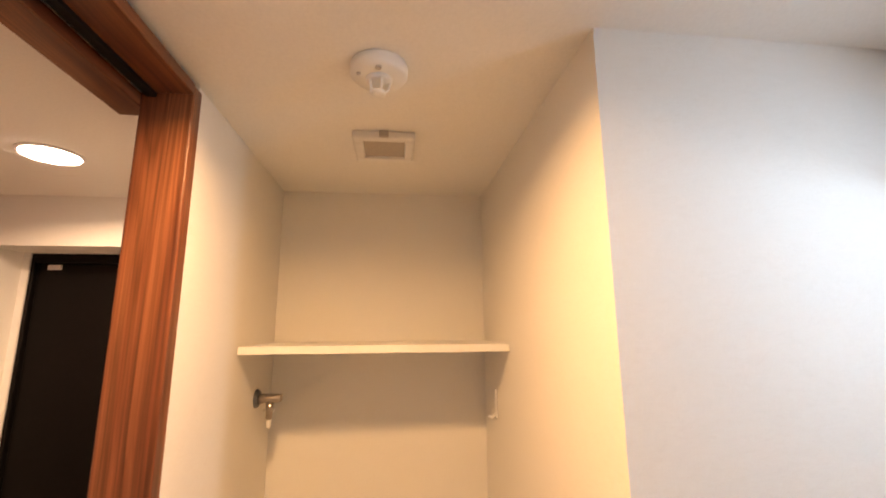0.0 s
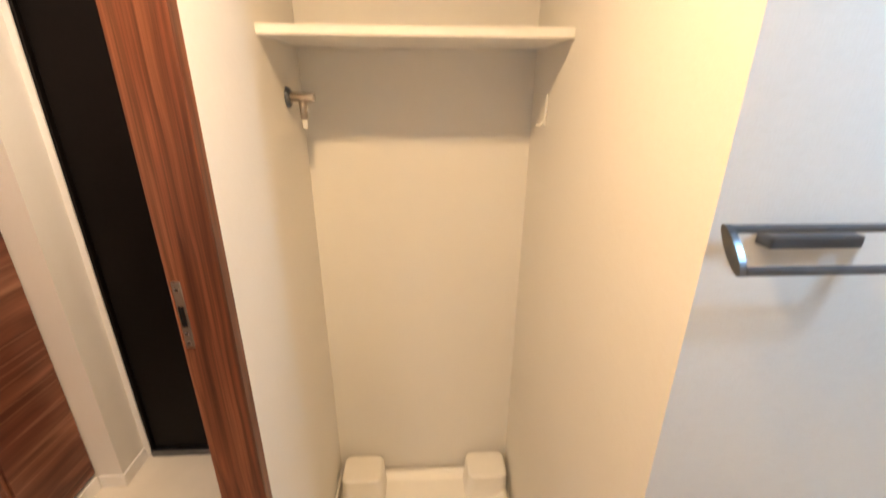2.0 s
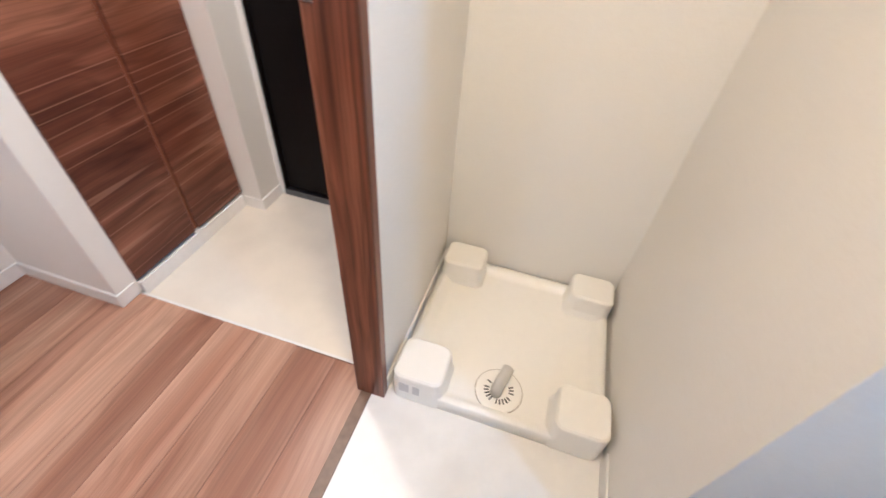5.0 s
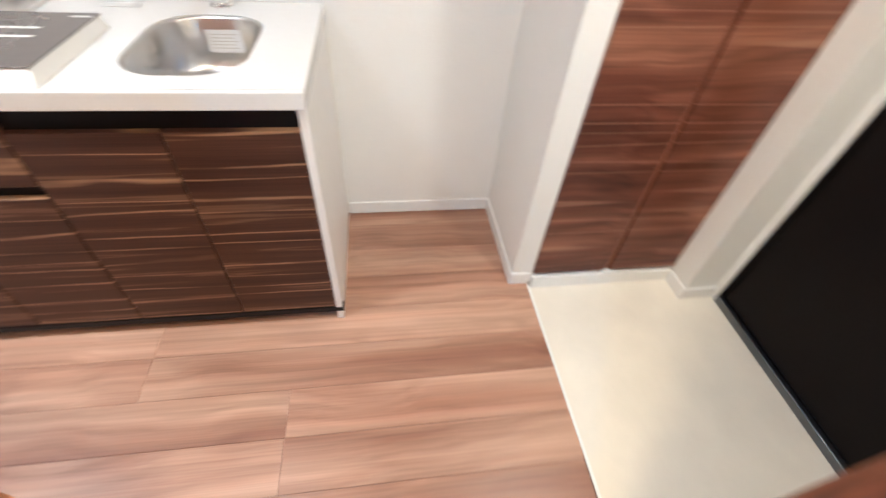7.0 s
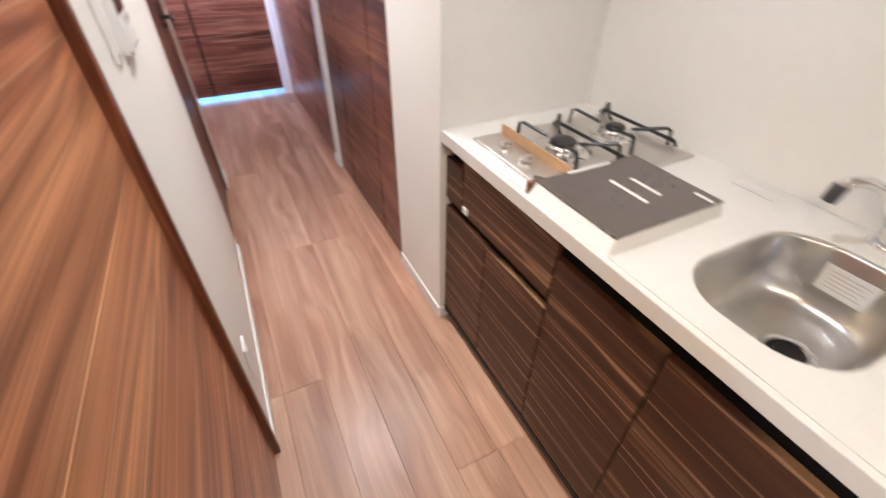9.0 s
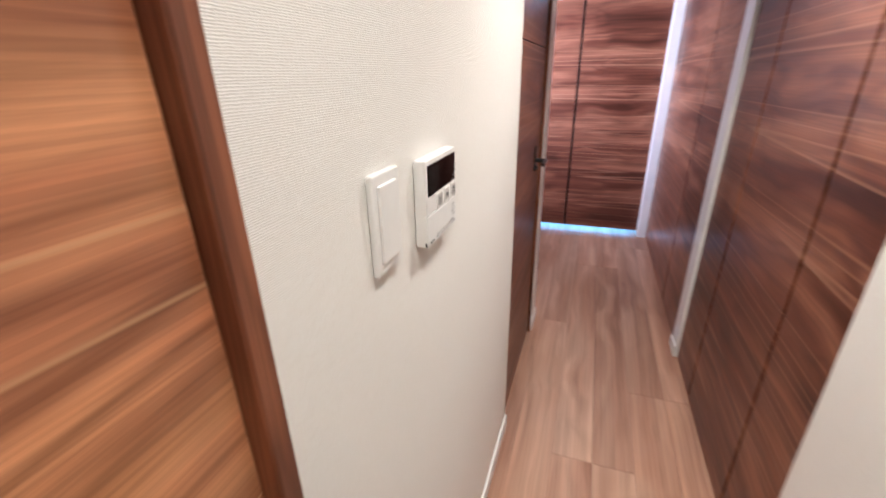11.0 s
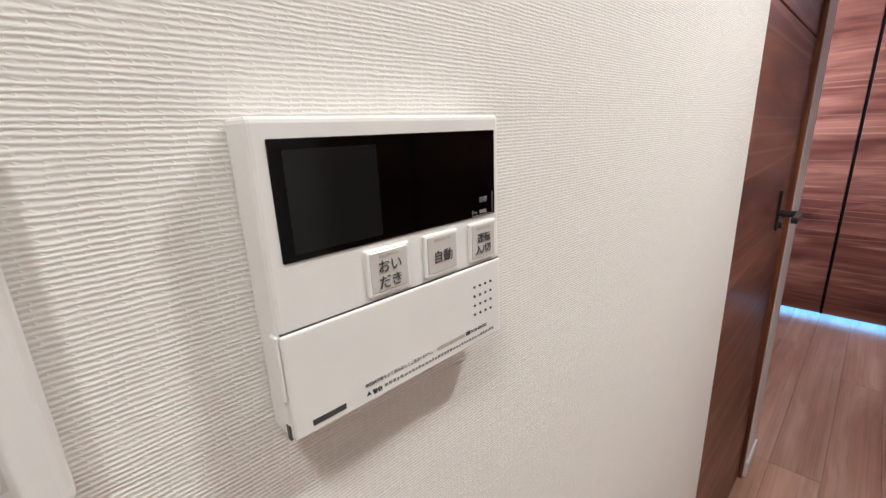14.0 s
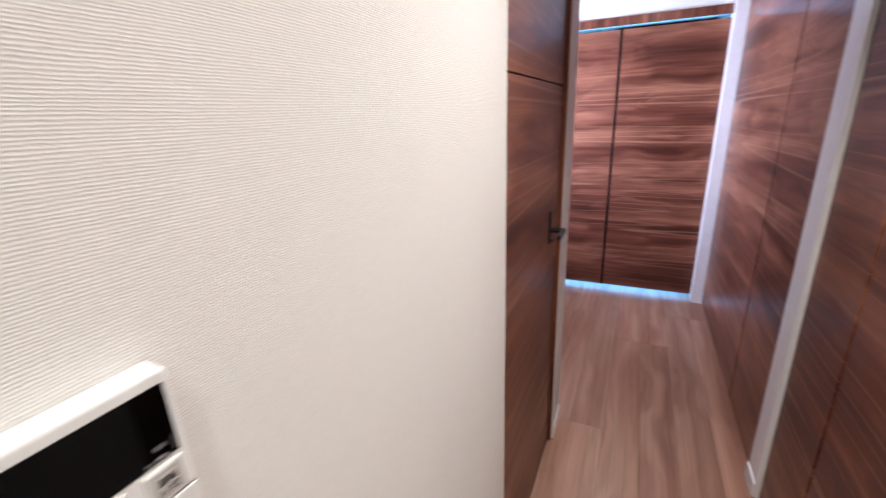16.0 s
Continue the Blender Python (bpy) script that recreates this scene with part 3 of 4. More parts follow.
sd = thing("smoke_detector", (0.147, 0.484, CEIL), "round white heat detector on the ceiling", "smoke detector")
part("base", lathe((0.147, 0.484, CEIL), [(0.050, 0), (0.052, -0.004), (0.051, -0.018), (0.046, -0.024), (0.022, -0.026)]), M_PLASTIC, sd, smooth=True)
part("collar", lathe((0.147, 0.484, CEIL), [(0.024, -0.024), (0.0235, -0.030), (0.020, -0.033), (0.006, -0.033)]), M_PLASTIC, sd, smooth=True)
for k in range(5):
    a = 2 * math.pi * k / 5
    c, s = math.cos(a), math.sin(a)
    part("cage_rib", tube([(0.147 + 0.019 * c, 0.484 + 0.019 * s, CEIL - 0.031), (0.147 + 0.017 * c, 0.484 + 0.017 * s, CEIL - 0.046), (0.147 + 0.010 * c, 0.484 + 0.010 * s, CEIL - 0.052)], 0.0022, 6), M_PLASTIC, sd)
part("cap", lathe((0.147, 0.484, CEIL), [(0.013, -0.050), (0.013, -0.054), (0.008, -0.056)], 20), M_PLASTIC, sd, smooth=True)
part("lamp_window", rod((0.147, 0.447, CEIL - 0.020), (0.147, 0.447, CEIL - 0.0275), 0.0055, seg=14), M_GREYP, sd)
part("screw", rod((0.112, 0.469, CEIL - 0.020), (0.112, 0.469, CEIL - 0.0265), 0.004, seg=12), M_GREYP, sd)

vt = thing("ceiling_vent", (0.149, 0.811, CEIL), "square white ceiling vent with grey filter", "vent")
fr = bmesh.new()
for q in ((0.074, 0.224, 0.737, 0.758), (0.074, 0.224, 0.864, 0.886), (0.074, 0.098, 0.758, 0.864), (0.200, 0.224, 0.758, 0.864)):
    box(*q, CEIL - 0.020, CEIL, 0.003, 1, fr)
part("frame", fr, M_PLASTIC, vt)
part("filter", box(0.098, 0.200, 0.758, 0.864, CEIL - 0.011, CEIL), M_GREYP, vt)
part("tab", box(0.138, 0.160, 0.729, 0.738, CEIL - 0.018, CEIL - 0.002, 0.002, 1), M_GREYP, vt)

# washing machine pan: tray, four corner blocks, drain
PX0, PX1, PY0, PY1 = -0.180, 0.469, 0.577, 1.218
wp = thing("washing_machine_pan", (0.14, 0.9, 0), "ivory plastic washing machine drip pan with raised corners", "drip pan")
cx, cy, hx, hy = (PX0 + PX1) / 2, (PY0 + PY1) / 2, (PX1 - PX0) / 2, (PY1 - PY0) / 2
loops = []
for inset, z, r in ((0.004, 0.0, 0.02), (0.004, 0.050, 0.02), (0.008, 0.056, 0.02), (0.022, 0.056, 0.025), (0.034, 0.048, 0.03), (0.046, 0.0365, 0.035), (0.060, 0.035, 0.04), (0.066, 0.035, 0.04)):
    loops.append([(x, y, z) for x, y in round_rect(cx, cy, hx - inset, hy - inset, r, 6)])
part("tray", loft(loops, True, True), M_CREAM, wp, smooth=True)
BW, BD = 0.158, 0.150
for sx in (0, 1):
    for sy in (0, 1):
        bx0 = PX0 if not sx else PX1 - BW
        by0 = PY0 if not sy else PY1 - BD + 0.02
        depth = BD if not sy else BD - 0.02
        lps = []
        for inset, z in ((-0.010, 0.002), (-0.010, 0.036), (-0.003, 0.060), (0.0, 0.118), (0.002, 0.126), (0.008, 0.131)):
            lo_x = bx0 + (inset if sx else max(inset, 0))
            hi_x = bx0 + BW - (inset if not sx else max(inset, 0))
            lo_y = by0 + (inset if sy else max(inset, 0))
            hi_y = by0 + depth - (inset if not sy else max(inset, 0))
            lps.append([(x, y, z) for x, y in round_rect((lo_x + hi_x) / 2, (lo_y + hi_y) / 2, (hi_x - lo_x) / 2, (hi_y - lo_y) / 2, 0.030 if z < 0.12 else 0.028, 6)])
        part("corner_block", loft(lps, True, True), M_CREAM, wp)
stk = part("sticker", box(-0.155, -0.122, 0.5755, 0.5775, 0.050, 0.095), M_LABEL, wp, "small pale printed sticker")
part("sticker", box(-0.110, -0.088, 0.5755, 0.5775, 0.050, 0.095), M_LABEL, wp)
dx, dy, dz = 0.144, 0.684, 0.036
dr = part("drain", lathe((dx, dy, dz), [(0.074, -0.003), (0.074, 0.004), (0.070, 0.006), (0.030, 0.005)], 40), M_CREAM, wp, "round drain cover with slots", smooth=True)
part("seam", lathe((dx, dy, dz), [(0.0765, -0.003), (0.0770, 0.0018), (0.0742, 0.0018)], 40), M_GREYP, dr)
for k in range(24):
    a = 2 * math.pi * k / 24
    if 0.6 < a < 2.6 or k % 6 == 5:
        continue
    c, s = math.cos(a), math.sin(a)
    bm = box(-0.008, 0.008, -0.0021, 0.0021, 0.0, 0.0022)
    bmesh.ops.transform(bm, matrix=Matrix.Translation((dx + 0.040 * c, dy + 0.040 * s, dz + 0.0050)) @ Matrix.Rotation(a, 4, "Z"), verts=bm.verts)
    part("slot", bm, M_INK, dr)
elbow = [(dx - 0.008, dy - 0.012, dz + 0.004), (dx - 0.008, dy - 0.010, dz + 0.030), (dx - 0.002, dy + 0.006, dz + 0.046), (dx + 0.008, dy + 0.040, dz + 0.052), (dx + 0.012, dy + 0.056, dz + 0.053)]
part("elbow", tube(elbow, 0.019, 16), plain("pale_grey_plastic", (0.56, 0.54, 0.50), 0.4, wear=0.03), wp, "pale grey plastic drain elbow", smooth=True)

tr = thing("towel_ring", (0.6, 0.32, 1.38), "dark chrome rectangular towel ring on the wall", "towel ring")
part("bracket", box(0.542, 0.656, 0.322, 0.3468, 1.375, 1.391, 0.003), M_DARKMETAL, tr)
part("top_bar", box(0.486, 0.696, 0.315, 0.326, 1.397, 1.406, 0.003), M_DARKMETAL, tr)
part("front_bar", box(0.486, 0.696, 0.279, 0.290, 1.361, 1.370, 0.003), M_DARKMETAL, tr)
for x0, x1 in ((0.479, 0.487), (0.695, 0.703)):
    ring = [2 * math.pi * k / 24 for k in range(24)]
    bm = loft([[(x, 0.3025 + 0.021 * math.cos(a) - 0.007 * math.sin(a), 1.384 + 0.023 * math.cos(a) + 0.005 * math.sin(a)) for a in ring] for x in (x0, x1)], True, True)
    part("side_arm", bm, M_DARKMETAL, tr)

vn = thing("vanity_unit", (0.95, 0.0, 0), "dark brown vanity with white counter and basin", "vanity")
part("cabinet", box(0.760, 1.249, -0.42, 0.318, 0.06, 0.668, 0.002, 1), M_KITCHEN, vn)
part("filler", box(0.775, 1.249, 0.3185, 0.3465, 0.0, 0.678), M_TRIM, vn, "cream filler strip against the wall")
for z0, z1 in ((0.368, 0.660), (0.072, 0.362)):
    part("drawer", box(0.742, 0.7595, -0.416, 0.312, z0, z1, 0.002, 1), M_KITCHEN, vn)
part("plinth", box(0.80, 1.249, -0.42, 0.318, 0.0, 0.06), M_BLACKG, vn)
part("counter", box(0.728, 1.249, -0.43, 0.3465, 0.680, 0.720, 0.004), M_COUNTER, vn)
lp = []
for inset, z, r in ((0.006, 0.7205, 0.03), (0.003, 0.730, 0.03), (-0.004, 0.830, 0.028), (0.0, 0.838, 0.026), (0.014, 0.838, 0.024), (0.022, 0.820, 0.03), (0.05, 0.745, 0.05), (0.10, 0.735, 0.05)):
    lp.append([(x, y, z) for x, y in round_rect(0.985, -0.01, 0.200 - inset, 0.315 - inset, r, 6)])
part("basin", loft(lp, True, True), M_PORCELAIN, vn, "white rectangular vessel basin", smooth=True)

vl = thing("vanity_light", (1.2, 0.05, 1.93), "slim white vanity light above the basin", "lamp")
part("body", box(1.02, 1.249, -0.20, 0.30, 1.92, 1.97, 0.004), M_PLASTIC, vl)


def downlight(x, y, top):
    dl = thing("downlight", (x, y, top), "round recessed warm white ceiling downlight, lit", "ceiling light", "ceiling downlights")
    part("ring", lathe((x, y, top), [(0.068, 0.0), (0.067, -0.004), (0.061, -0.0055), (0.059, -0.002)], 36), M_PLASTIC, dl, smooth=True)
    part("diffuser", lathe((x, y, top), [(0.060, -0.0025), (0.059, -0.0075), (0.03, -0.0085)], 36), M_LAMP, dl)


for lx, ly in DOWNLIGHTS:
    downlight(lx, ly, HALL)
downlight(*WASH_LIGHT, CEIL)

# ---- kitchen ----
KX = -1.108
kc = thing("kitchen_base_cabinet", (-1.4, -0.7, 0), "dark striped wood kitchen base cabinet with black recesses", "kitchen cabinet")
part("body", box(-1.679, KX - 0.024, -1.2775, -0.094, 0.060, 0.640), M_BLACKG, kc)
part("top_recess", box(-1.160, KX - 0.022, -1.2775, -0.094, 0.640, 0.806), M_BLACKG, kc, "black finger recess under the counter")
part("plinth", box(-1.60, KX - 0.040, -1.2775, -0.094, 0.0, 0.060), M_FRAME, kc)
part("base_strip", box(KX - 0.024, KX + 0.003, -1.2775, -0.066, 0.044, 0.0655), M_BLACKG, kc, "thin black strip along the bottom")
part("door", box(KX - 0.020, KX, -0.392, -0.092, 0.068, 0.746, 0.0015, 1), M_KITCHEN, kc)
part("door", box(KX - 0.020, KX, -0.706, -0.396, 0.068, 0.746, 0.0015, 1), M_KITCHEN, kc)
part("drawer", box(KX - 0.020, KX, -1.160, -0.711, 0.606, 0.792, 0.0015, 1), M_KITCHEN, kc)
part("drawer", box(KX - 0.020, KX, -1.276, -1.164, 0.606, 0.757, 0.0015, 1), M_KITCHEN, kc)
part("door", box(KX - 0.020, KX, -1.005, -0.711, 0.068, 0.570, 0.0015, 1), M_KITCHEN, kc)
part("door", box(KX - 0.020, KX, -1.276, -1.009, 0.068, 0.570, 0.0015, 1), M_KITCHEN, kc)
part("catch", box(KX - 0.001, KX + 0.007, -1.150, -1.122, 0.614, 0.636, 0.002), M_PLASTIC, kc, "small white child latch")
part("side_panel", box(-1.679, KX + 0.002, -0.090, -0.070, 0.0, 0.808, 0.001, 1), M_TRIM, kc, "white side panel")

# counter with a hole for the sink
SX, SY, SHX, SHY, SR = -1.362, -0.347, 0.196, 0.141, 0.112
CX0, CX1, CY0, CY1, CZ0, CZ1 = -1.679, -1.104, -1.2775, -0.066, 0.808, 0.848
ct = thing("kitchen_countertop", (-1.4, -0.7, 0.808), "white solid-surface kitchen countertop with sink opening", "countertop")
bm = bmesh.new()
inner = round_rect(SX, SY, SHX, SHY, SR, 10)
n = len(inner)


def outer_hit(px, py):
    ux, uy = px - SX, py - SY
    best = 1e9
    for lim, u, c in ((CX1, ux, SX), (CX0, ux, SX), (CY1, uy, SY), (CY0, uy, SY)):
        if abs(u) > 1e-9 and (lim - c) / u > 0:
            best = min(best, (lim - c) / u)
    return SX + ux * best, SY + uy * best


rim = [outer_hit(*p) for p in inner]
for cxy in ((CX1, CY1), (CX0, CY1), (CX0, CY0), (CX1, CY0)):
    k = min(range(n), key=lambda i: (rim[i][0] - cxy[0]) ** 2 + (rim[i][1] - cxy[1]) ** 2)
    rim[k] = cxy
rings = [[bm.verts.new((x, y, z)) for x, y in lp] for lp, z in ((inner, CZ1), (rim, CZ1), (rim, CZ0), (inner, CZ0))]
for a, c in zip(rings, rings[1:] + rings[:1]):
    for k in range(n):
        bm.faces.new((a[k], a[(k + 1) % n], c[(k + 1) % n], c[k]))
part("slab", bm, M_COUNTER, ct)
part("front_edge", box(CX1, -1.088, CY0, CY1, CZ0 - 0.001, CZ1, 0.003, 3), M_COUNTER, ct, "rounded white front edge")

sk = thing("kitchen_sink", (SX, SY, 0.7), "brushed steel sink bowl set into the counter", "sink")
lp = []
for inset, z, r in ((0.0006, 0.8452, 0.1115), (0.0035, 0.8440, 0.108), (0.007, 0.838, 0.105), (0.016, 0.745, 0.098), (0.022, 0.716, 0.094), (0.034, 0.702, 0.085), (0.060, 0.698, 0.070), (0.10, 0.6955, 0.03)):
    lp.append([(x, y, z) for x, y in round_rect(SX, SY, SHX - inset, SHY - inset, min(r, SHY - inset - 0.001), 8)])
part("bowl", loft(lp, False, True), M_SINK, sk, smooth=True)
dn = part("drain", lathe((SX - 0.012, SY + 0.035, 0.6955), [(0.052, 0.0), (0.051, 0.003), (0.046, 0.004), (0.040, -0.001), (0.01, -0.001)], 32), M_CHROME, sk, smooth=True)
part("drain_hole", lathe((SX - 0.012, SY + 0.035, 0.6955), [(0.033, 0.0), (0.033, 0.0016), (0.01, 0.0016)], 28), M_BLACKG, dn)
bm = box(-0.0006, 0.0006, -0.048, 0.048, -0.030, 0.030)
bmesh.ops.transform(bm, matrix=Matrix.Translation((SX - SHX + 0.0165, SY + 0.008, 0.783)) @ Matrix.Rotation(radians(-6), 4, "Y"), verts=bm.verts)
stc = part("sticker", bm, M_LABEL, sk, "printed silver care label")
for k in range(5):
    bm = box(0.0005, 0.0009, -0.036, 0.036 - 0.010 * (k % 2), -0.0012, 0.0012)
    bmesh.ops.transform(bm, matrix=Matrix.Translation((SX - SHX + 0.0165, SY + 0.008, 0.783)) @ Matrix.Rotation(radians(-6), 4, "Y") @ Matrix.Translation((0, 0, 0.018 - 0.009 * k)), verts=bm.verts)
    part("print_bar", bm, M_GREYP, stc)

ta = thing("kitchen_faucet", (-1.640, -0.350, 0.848), "chrome single-lever kitchen faucet", "faucet")
fx, fy = -1.640, -0.350
part("base", lathe((fx, fy, 0.848), [(0.030, 0.0), (0.030, 0.004), (0.026, 0.008), (0.022, 0.010)], 28), M_CHROME, ta, smooth=True)
part("body", rod((fx, fy, 0.852), (fx + 0.004, fy, 0.985), 0.0215, 0.0195, 28, 0.003), M_CHROME, ta, smooth=True)
bm = box(-0.017, 0.017, -0.022, 0.030, -0.007, 0.007, 0.005)
bmesh.ops.transform(bm, matrix=Matrix.Translation((fx + 0.012, fy, 1.000)) @ Matrix.Rotation(radians(24), 4, "X"), verts=bm.verts)
part("lever", bm, M_CHROME, ta)
sp = [(fx + 0.010, fy - 0.01, 0.895), (fx + 0.030, fy - 0.026, 0.940), (fx + 0.052, fy - 0.046, 0.968), (fx + 0.080, fy - 0.064, 0.982), (fx + 0.104, fy - 0.080, 0.980), (fx + 0.120, fy - 0.090, 0.968)]
part("spout", tube(sp, 0.0115, 14), M_CHROME, ta, smooth=True)
part("nozzle", rod((fx + 0.118, fy - 0.088, 0.974), (fx + 0.124, fy - 0.092, 0.938), 0.0140, 0.0134, 20, 0.002), M_DARKMETAL, ta, smooth=True)

sv = thing("gas_hob", (-1.43, -1.06, 0.848), "two-burner steel gas hob with black pan supports", "hob")
part("top_plate", box(-1.640, -1.140, -1.165, -0.800, 0.8485, 0.858, 0.003, 2), M_STEEL, sv)
for ky in (-1.045, -0.948):
    kb = part("knob", rod((-1.172, ky, 0.858), (-1.172, ky, 0.878), 0.0185, 0.0165, 24, 0.002), M_CHROME, sv, smooth=True)
    part("grip", box(-1.1895, -1.1545, ky - 0.004, ky + 0.004, 0.878, 0.887, 0.002), M_CHROME, kb)
part("igniter_mark", rod((-1.160, -0.880, 0.858), (-1.160, -0.880, 0.8595), 0.010, seg=16), M_DARKMETAL, sv)
for bx, by, r in ((-1.322, -0.985, 0.040), (-1.530, -1.000, 0.032)):
    part("drip_ring", lathe((bx, by, 0.858), [(r * 2.1, 0.0), (r * 2.05, 0.003), (r * 1.6, 0.004), (r * 1.3, 0.001), (r * 0.9, 0.001)], 36), M_CHROME, sv, smooth=True)
    bn = part("burner", lathe((bx, by, 0.858), [(r * 1.15, 0.001), (r * 1.08, 0.010), (r, 0.018), (r * 0.5, 0.020)], 32), M_CHROME, sv, smooth=True)
    part("burner_cap", lathe((bx, by, 0.858), [(r * 0.90, 0.018), (r * 0.94, 0.025), (r * 0.78, 0.031), (r * 0.3, 0.032)], 28), M_IRON, bn, smooth=True)
    part("igniter", rod((bx - r * 1.2, by + r * 0.5, 0.859), (bx - r * 1.2, by + r * 0.5, 0.886), 0.004, seg=10), M_PLASTIC, bn)
    g = part("pan_support", tube([(bx - 0.088, by - 0.150, 0.863), (bx - 0.088, by - 0.140, 0.876), (bx - 0.088, by + 0.140, 0.876), (bx - 0.088, by + 0.150, 0.863)], 0.0052, 8), M_IRON, sv)
    for sx, sy in ((1, 1), (1, -1), (-1, 1), (-1, -1)):
        ox = bx + (0.062 if sx > 0 else -0.082)
        oy = by + sy * 0.128
        part("finger", tube([(ox, oy, 0.861), (ox, oy - sy * 0.004, 0.902), (ox - sx * 0.006, oy - sy * 0.014, 0.906), (bx + sx * 0.030, by + sy * 0.060, 0.891), (bx + sx * 0.022, by + sy * 0.042, 0.886)], 0.0050, 8), M_IRON, g)

cb = thing("cardboard_strip", (-1.27, -1.05, 0.858), "upright strip of brown packing cardboard on the hob", "cardboard")
part("strip", box(-1.236, -1.231, -1.155, -0.842, 0.8585, 0.886), M_CARD, cb)
part("flap", box(-1.253, -1.236, -1.155, -0.842, 0.8585, 0.861), M_CARD, cb)

cv = thing("hob_cover", (-1.32, -0.72, 0.848), "taupe metal cover plate with white slots on a packing block", "hob cover")
lp = []
for f, bk, l, r, z in ((-1.100, -1.438, -0.835, -0.572, 0.8488), (-1.103, -1.438, -0.835, -0.573, 0.853), (-1.122, -1.434, -0.834, -0.580, 0.880)):
    lp.append([(f, l, z), (f, r, z), (bk, r, z), (bk, l, z)])
part("block", loft(lp, True, True), M_PLASTIC, cv)
part("plate", box(-1.435, -1.119, -0.836, -0.578, 0.8802, 0.8835, 0.001, 1), M_GRAPHITE, cv)
for x0, x1, y0, y1 in ((-1.282, -1.272, -0.758, -0.648), (-1.334, -1.324, -0.744, -0.658), (-1.412, -1.402, -0.630, -0.584), (-1.343, -1.210, -0.834, -0.824)):
    part("slot", box(x0, x1, y0, y1, 0.8825, 0.8843), M_PLASTIC, cv, "white slot")
part("cardboard_end", box(-1.150, -1.102, -0.847, -0.8365, 0.8488, 0.880), M_CARD2, cv)

pl = thing("paper_label", (-1.60, -0.63, 0.849), "grey printed label lying on the counter", "label")
part("sheet", box(-1.640, -1.600, -0.66, -0.56, 0.8484, 0.8492), M_LABEL, pl)

spl = structure("kitchen_splash_panel", box(-1.680, -1.676, -1.2775, -0.066, 0.8485, 2.12), M_SPLASH, "glossy white kitchen wall panel", "wall panel")
spl = structure("kitchen_splash_panel", box(-1.676, -1.0865, -1.2778, -1.2745, 0.8485, 2.10), M_SPLASH, "glossy white side wall panel beside the hob", "wall panel")

# ---- wall devices in the hall ----
rm = thing("bath_remote", (EAST, -1.355, 1.195), "white bath heater remote with black display", "remote control")
rm.scale = (1.0, 1.045, 1.052)
rm.location.y = -1.358
FX = EAST - 0.0185
Y0, Y1, Z0, Z1 = -1.418, -1.2955, 1.1365, 1.2525
part("body", box(FX, EAST - 0.0005, Y0, Y1, Z0, Z1, 0.0022, 3), M_PLASTIC, rm)
part("lid", box(FX - 0.0012, FX + 0.004, Y0 + 0.0006, Y1 - 0.0006, Z0 + 0.0005, 1.1798, 0.0010, 2), M_PLASTIC, rm, "flip-down white lid")
part("lid_tab", box(FX - 0.0004, FX + 0.0045, Y1 - 0.0004, Y1 + 0.0011, 1.1545, 1.1800, 0.0004, 1), M_PLASTIC, rm)
part("lid_notch", box(FX + 0.001, FX + 0.0035, Y1 - 0.0006, Y1 + 0.0003, Z0 + 0.001, Z0 + 0.007), M_INK, rm)
part("lid_seam", box(FX - 0.00025, FX + 0.002, Y0 + 0.001, Y1 - 0.001, 1.1797, 1.1805), M_INK, rm)
scr = part("display", box(FX - 0.0006, FX + 0.002, -1.4142, -1.3015, 1.2045, 1.2455, 0.0004, 1), M_SCREEN, rm, "glossy black display")
part("display_field", box(FX - 0.0008, FX + 0.001, -1.343, -1.306, 1.207, 1.242), M_SCREEN2, scr)
wm = lambda y, z: Matrix(((0, 0, -1, FX - 0.0022), (-1, 0, 0, y), (0, 1, 0, z), (0, 0, 0, 1)))
flat = lambda x, y, z: Matrix(((0, 0, -1, x), (-1, 0, 0, y), (0, 1, 0, z), (0, 0, 0, 1)))
writing("lettering", "目標", 0.0030, flat(FX - 0.0008, -1.4018, 1.2118), M_PRINT, scr)
writing("lettering", "Eco", 0.0026, flat(FX - 0.0008, -1.3965, 1.2062), M_PRINT, scr)
part("print_bar", box(FX - 0.0009, FX, -1.4072, -1.4020, 1.2062, 1.2078), M_PRINT, scr)
part("print_bar", box(FX - 0.0009, FX, -1.4120, -1.3965, 1.2051, 1.2054), M_PRINT, scr)
part("print_bar", box(FX - 0.0009, FX, -1.4120, -1.4117, 1.2054, 1.2160), M_PRINT, scr)
M_BUTTON = plain("clear_button", (0.58, 0.565, 0.54), 0.22, wear=0.02)
for y, w, lines in ((-1.3445, 0.0222, (("おい", 0.0), ("だき", -0.0066))), (-1.3748, 0.0215, (("自動", -0.0033),)), (-1.4037, 0.0205, (("運転", 0.0), ("入/切", -0.0058)))):
    bt = part("button", box(FX - 0.0015, FX + 0.001, y - w / 2, y + w / 2, 1.1820, 1.2020, 0.0010, 3), M_PLASTIC, rm, "clear framed push button")
    part("button_face", box(FX - 0.0018, FX, y - w / 2 + 0.0016, y + w / 2 - 0.0016, 1.1838, 1.2008, 0.0003, 1), M_BUTTON, bt)
    part("button_lamp", box(FX - 0.00195, FX, y - 0.005, y + 0.005, 1.1983, 1.1997), M_GREYP, bt)
    for text, dzz in lines:
        size = 0.0062 if text in ("おい", "だき", "自動") else 0.0052
        writing("lettering", text, size, wm(y + size * 0.5 * len(text) * (0.86 if "/" in text else 1.0), 1.1922 + dzz), M_INK, bt)
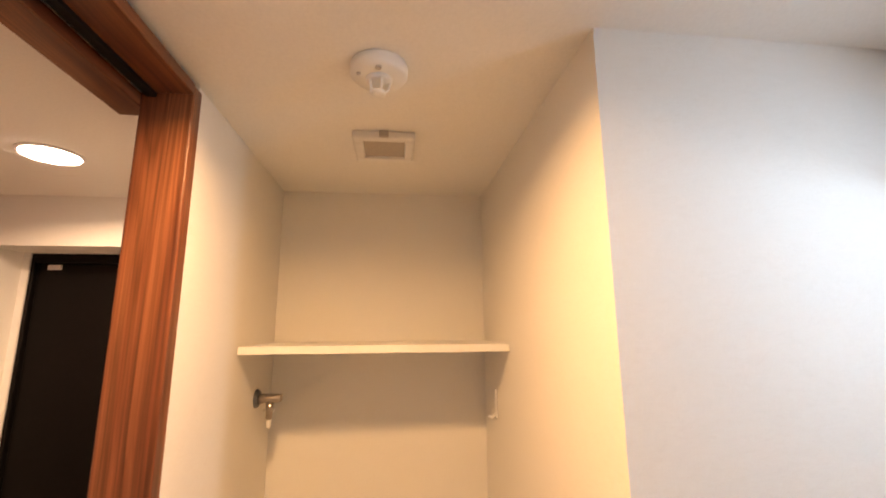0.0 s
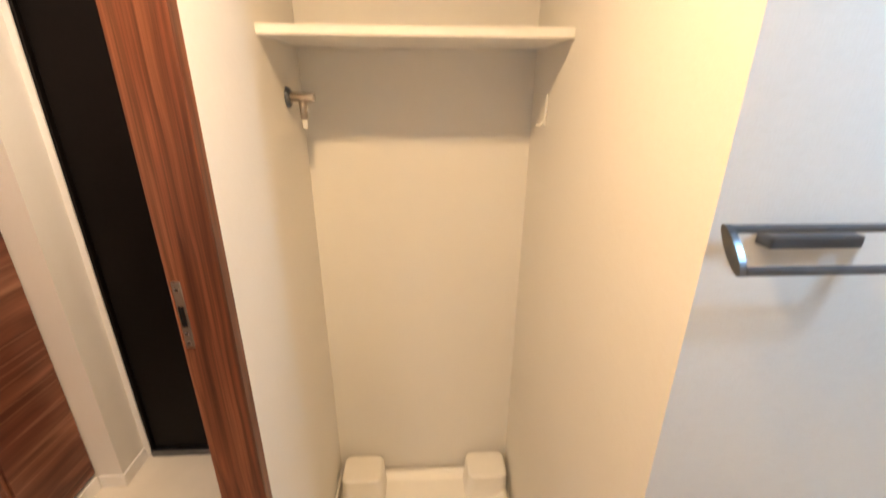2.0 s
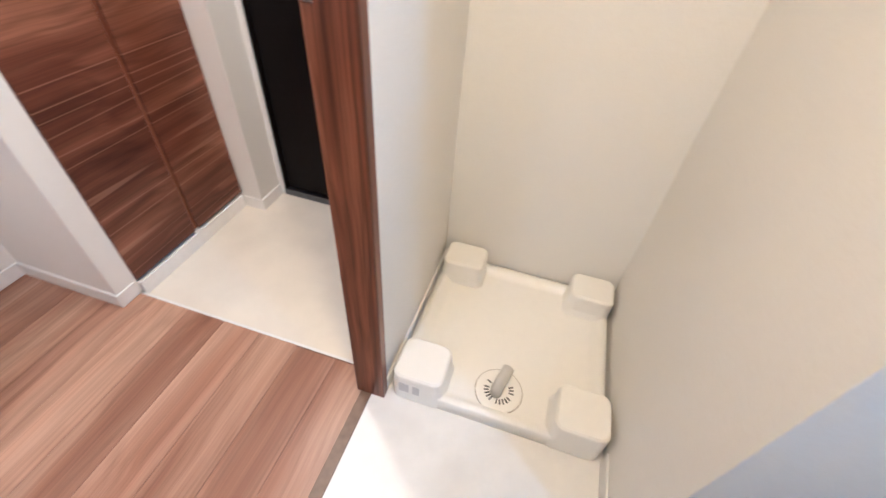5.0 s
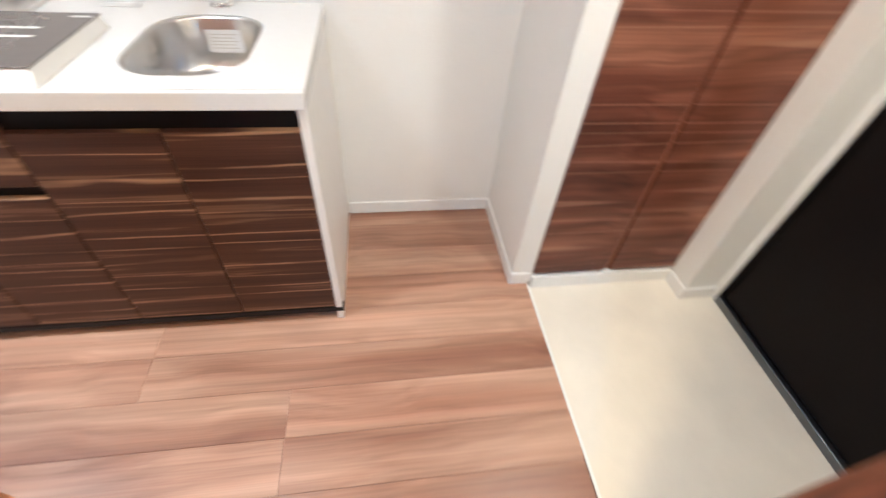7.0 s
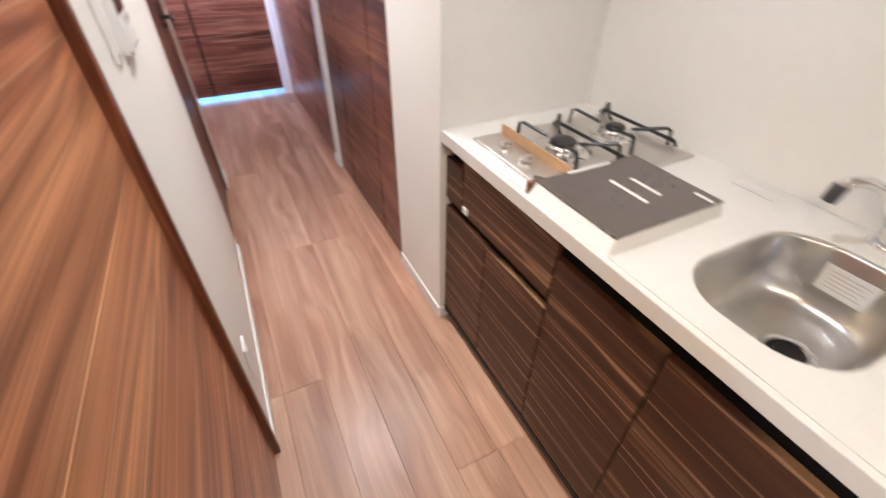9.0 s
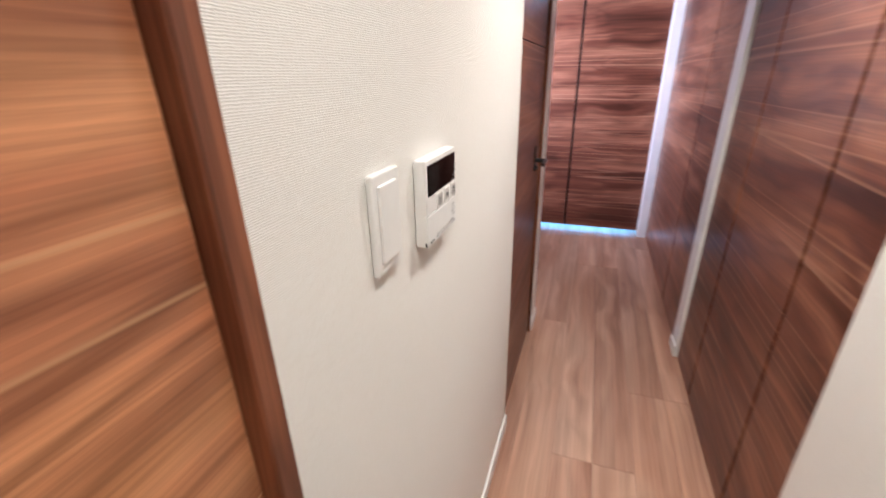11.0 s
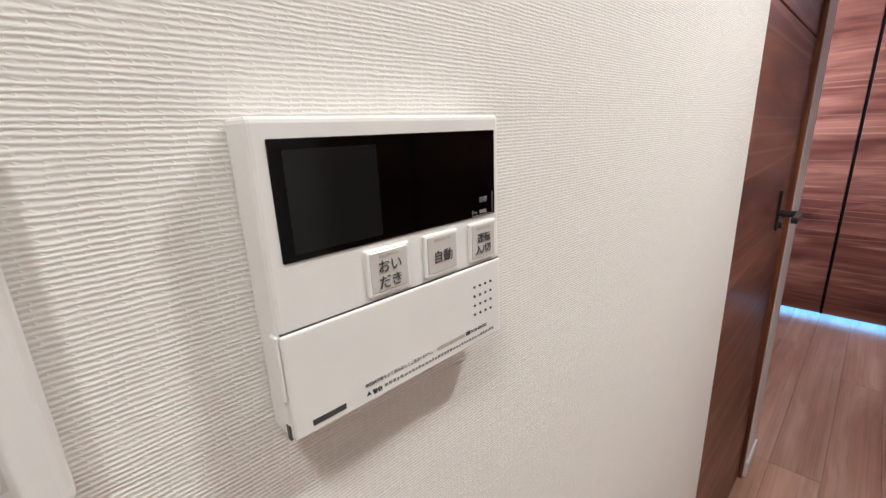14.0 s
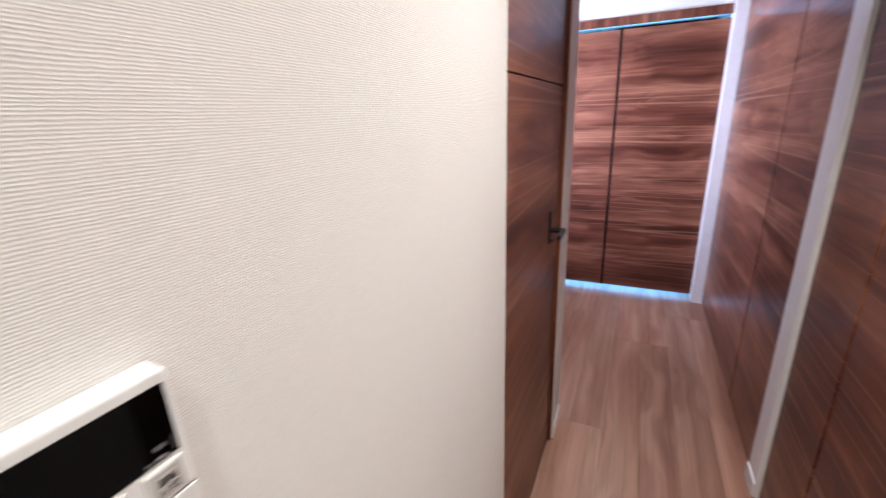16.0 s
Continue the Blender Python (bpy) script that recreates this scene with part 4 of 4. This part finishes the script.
for i in range(4):
    for j in range(4):
        part("speaker_hole", rod((FX - 0.0010, -1.3965 - 0.0042 * i, 1.1690 - 0.0050 * j), (FX - 0.0016, -1.3965 - 0.0042 * i, 1.1690 - 0.0050 * j), 0.00072, seg=8), M_INK, rm)
part("logo", box(FX - 0.0014, FX, -1.3180, -1.3035, 1.1404, 1.1428), M_INK, rm, "dark maker's mark as a plain bar")
rr = random.Random(5)
writing("lettering", "取扱説明書をよく読み正しくご使用ください。", 0.00188, flat(FX - 0.00135, -1.3275, 1.1449), M_PRINT, rm)
part("warning_sign", rod((FX - 0.0011, -1.3290, 1.1414), (FX - 0.0014, -1.3290, 1.1414), 0.0013, seg=3), M_INK, rm)
writing("lettering", "警告", 0.0026, flat(FX - 0.00135, -1.3308, 1.1403), M_INK, rm)
y = -1.3372
while y > -1.410:
    w = rr.uniform(0.0011, 0.0019)
    part("print_bar", box(FX - 0.00138, FX, y - w, y, 1.1408, 1.1408 + rr.uniform(0.0010, 0.0015)), M_PRINT, rm)
    y -= w + 0.0006
part("print_bar", box(FX - 0.00138, FX, -1.3885, -1.3690, 1.1446, 1.1466), M_GREYP, rm)
part("print_bar", box(FX - 0.00138, FX, -1.3925, -1.3892, 1.1446, 1.1468), M_INK, rm)
writing("lettering", "0120-054321", 0.0024, flat(FX - 0.00135, -1.3930, 1.1448), M_INK, rm)

sw = thing("light_switch", (EAST, -1.204, 1.2), "white wide-rocker light switch on the wall", "light switch")
part("plate", box(EAST - 0.0092, EAST - 0.0005, -1.2345, -1.1685, 1.1455, 1.2635, 0.003, 3), M_PLASTIC, sw)
part("gap", box(EAST - 0.0095, EAST - 0.004, -1.2226, -1.1774, 1.1590, 1.2515), M_LABEL, sw)
part("rocker", box(EAST - 0.0128, EAST - 0.004, -1.2216, -1.1784, 1.1600, 1.2505, 0.0016, 2), M_PLASTIC, sw)

ol = thing("wall_outlet", (EAST, -1.16, 0.28), "white wall outlet low beside the sliding door", "outlet")
part("plate", box(EAST - 0.009, EAST - 0.0005, -1.198, -1.128, 0.222, 0.342, 0.003, 2), M_PLASTIC, ol)
part("socket", box(EAST - 0.011, EAST - 0.004, -1.178, -1.148, 0.245, 0.320, 0.001, 1), M_PLASTIC, ol)
for zz in (0.262, 0.302):
    for yy in (-1.168, -1.158):
        part("slot", box(EAST - 0.0114, EAST - 0.009, yy - 0.001, yy + 0.001, zz - 0.004, zz + 0.004), M_INK, ol)

# ---- floor boards ----
fl = structure("floor", box(-1.70, -0.240, -6.45, 0.636, -0.08, -0.004), M_JOINT, "reddish-brown wood plank floor along the hall", "floor")
ORIGIN[fl.name] = Vector((0, 0, 0))
PW, PL = 0.148, 1.818
cache = {}


def plank(x0, x1, y0, y1):
    g = 0.0004
    key = (round(x1 - x0, 4), round(y1 - y0, 3))
    if key not in cache:
        bm = box(-(x1 - x0) / 2 + g, (x1 - x0) / 2 - g, -(y1 - y0) / 2 + g, (y1 - y0) / 2 - g, -0.0035, 0.0, 0.0008, 1)
        bmesh.ops.recalc_face_normals(bm, faces=bm.faces)
        me = bpy.data.meshes.new("plank")
        bm.to_mesh(me)
        bm.free()
        me.materials.append(M_PLANK)
        cache[key] = me
    ob = new("plank", cache[key])
    ob.location = ((x0 + x1) / 2, (y0 + y1) / 2, 0)
    ob.parent = fl


starts = {-3: -0.30, -2: -1.05, -1: -0.668, 0: -0.224, 1: -1.187, 2: -0.55, 3: -1.4, 4: -0.8, 5: -0.1}
for row in range(-3, 6):
    for half in (0, 1):
        x0 = -0.849 + row * 2 * PW + half * PW
        x1 = x0 + PW
        if row == 1 and half:
            x1 = -0.276
        if row == 2 and not half:
            x0 = -0.276
        x0, x1 = max(x0, -1.68), min(x1, -0.276 if row < 2 else 1.0)
        if x1 - x0 < 0.02:
            continue
        y = starts[row] - 4 * PL
        top = 0.6355 if row < 2 else -3.03
        while y < top:
            a, b = max(y, -6.4), min(y + PL, top)
            if b - a > 0.01:
                plank(x0, x1, a, b)
            y += PL
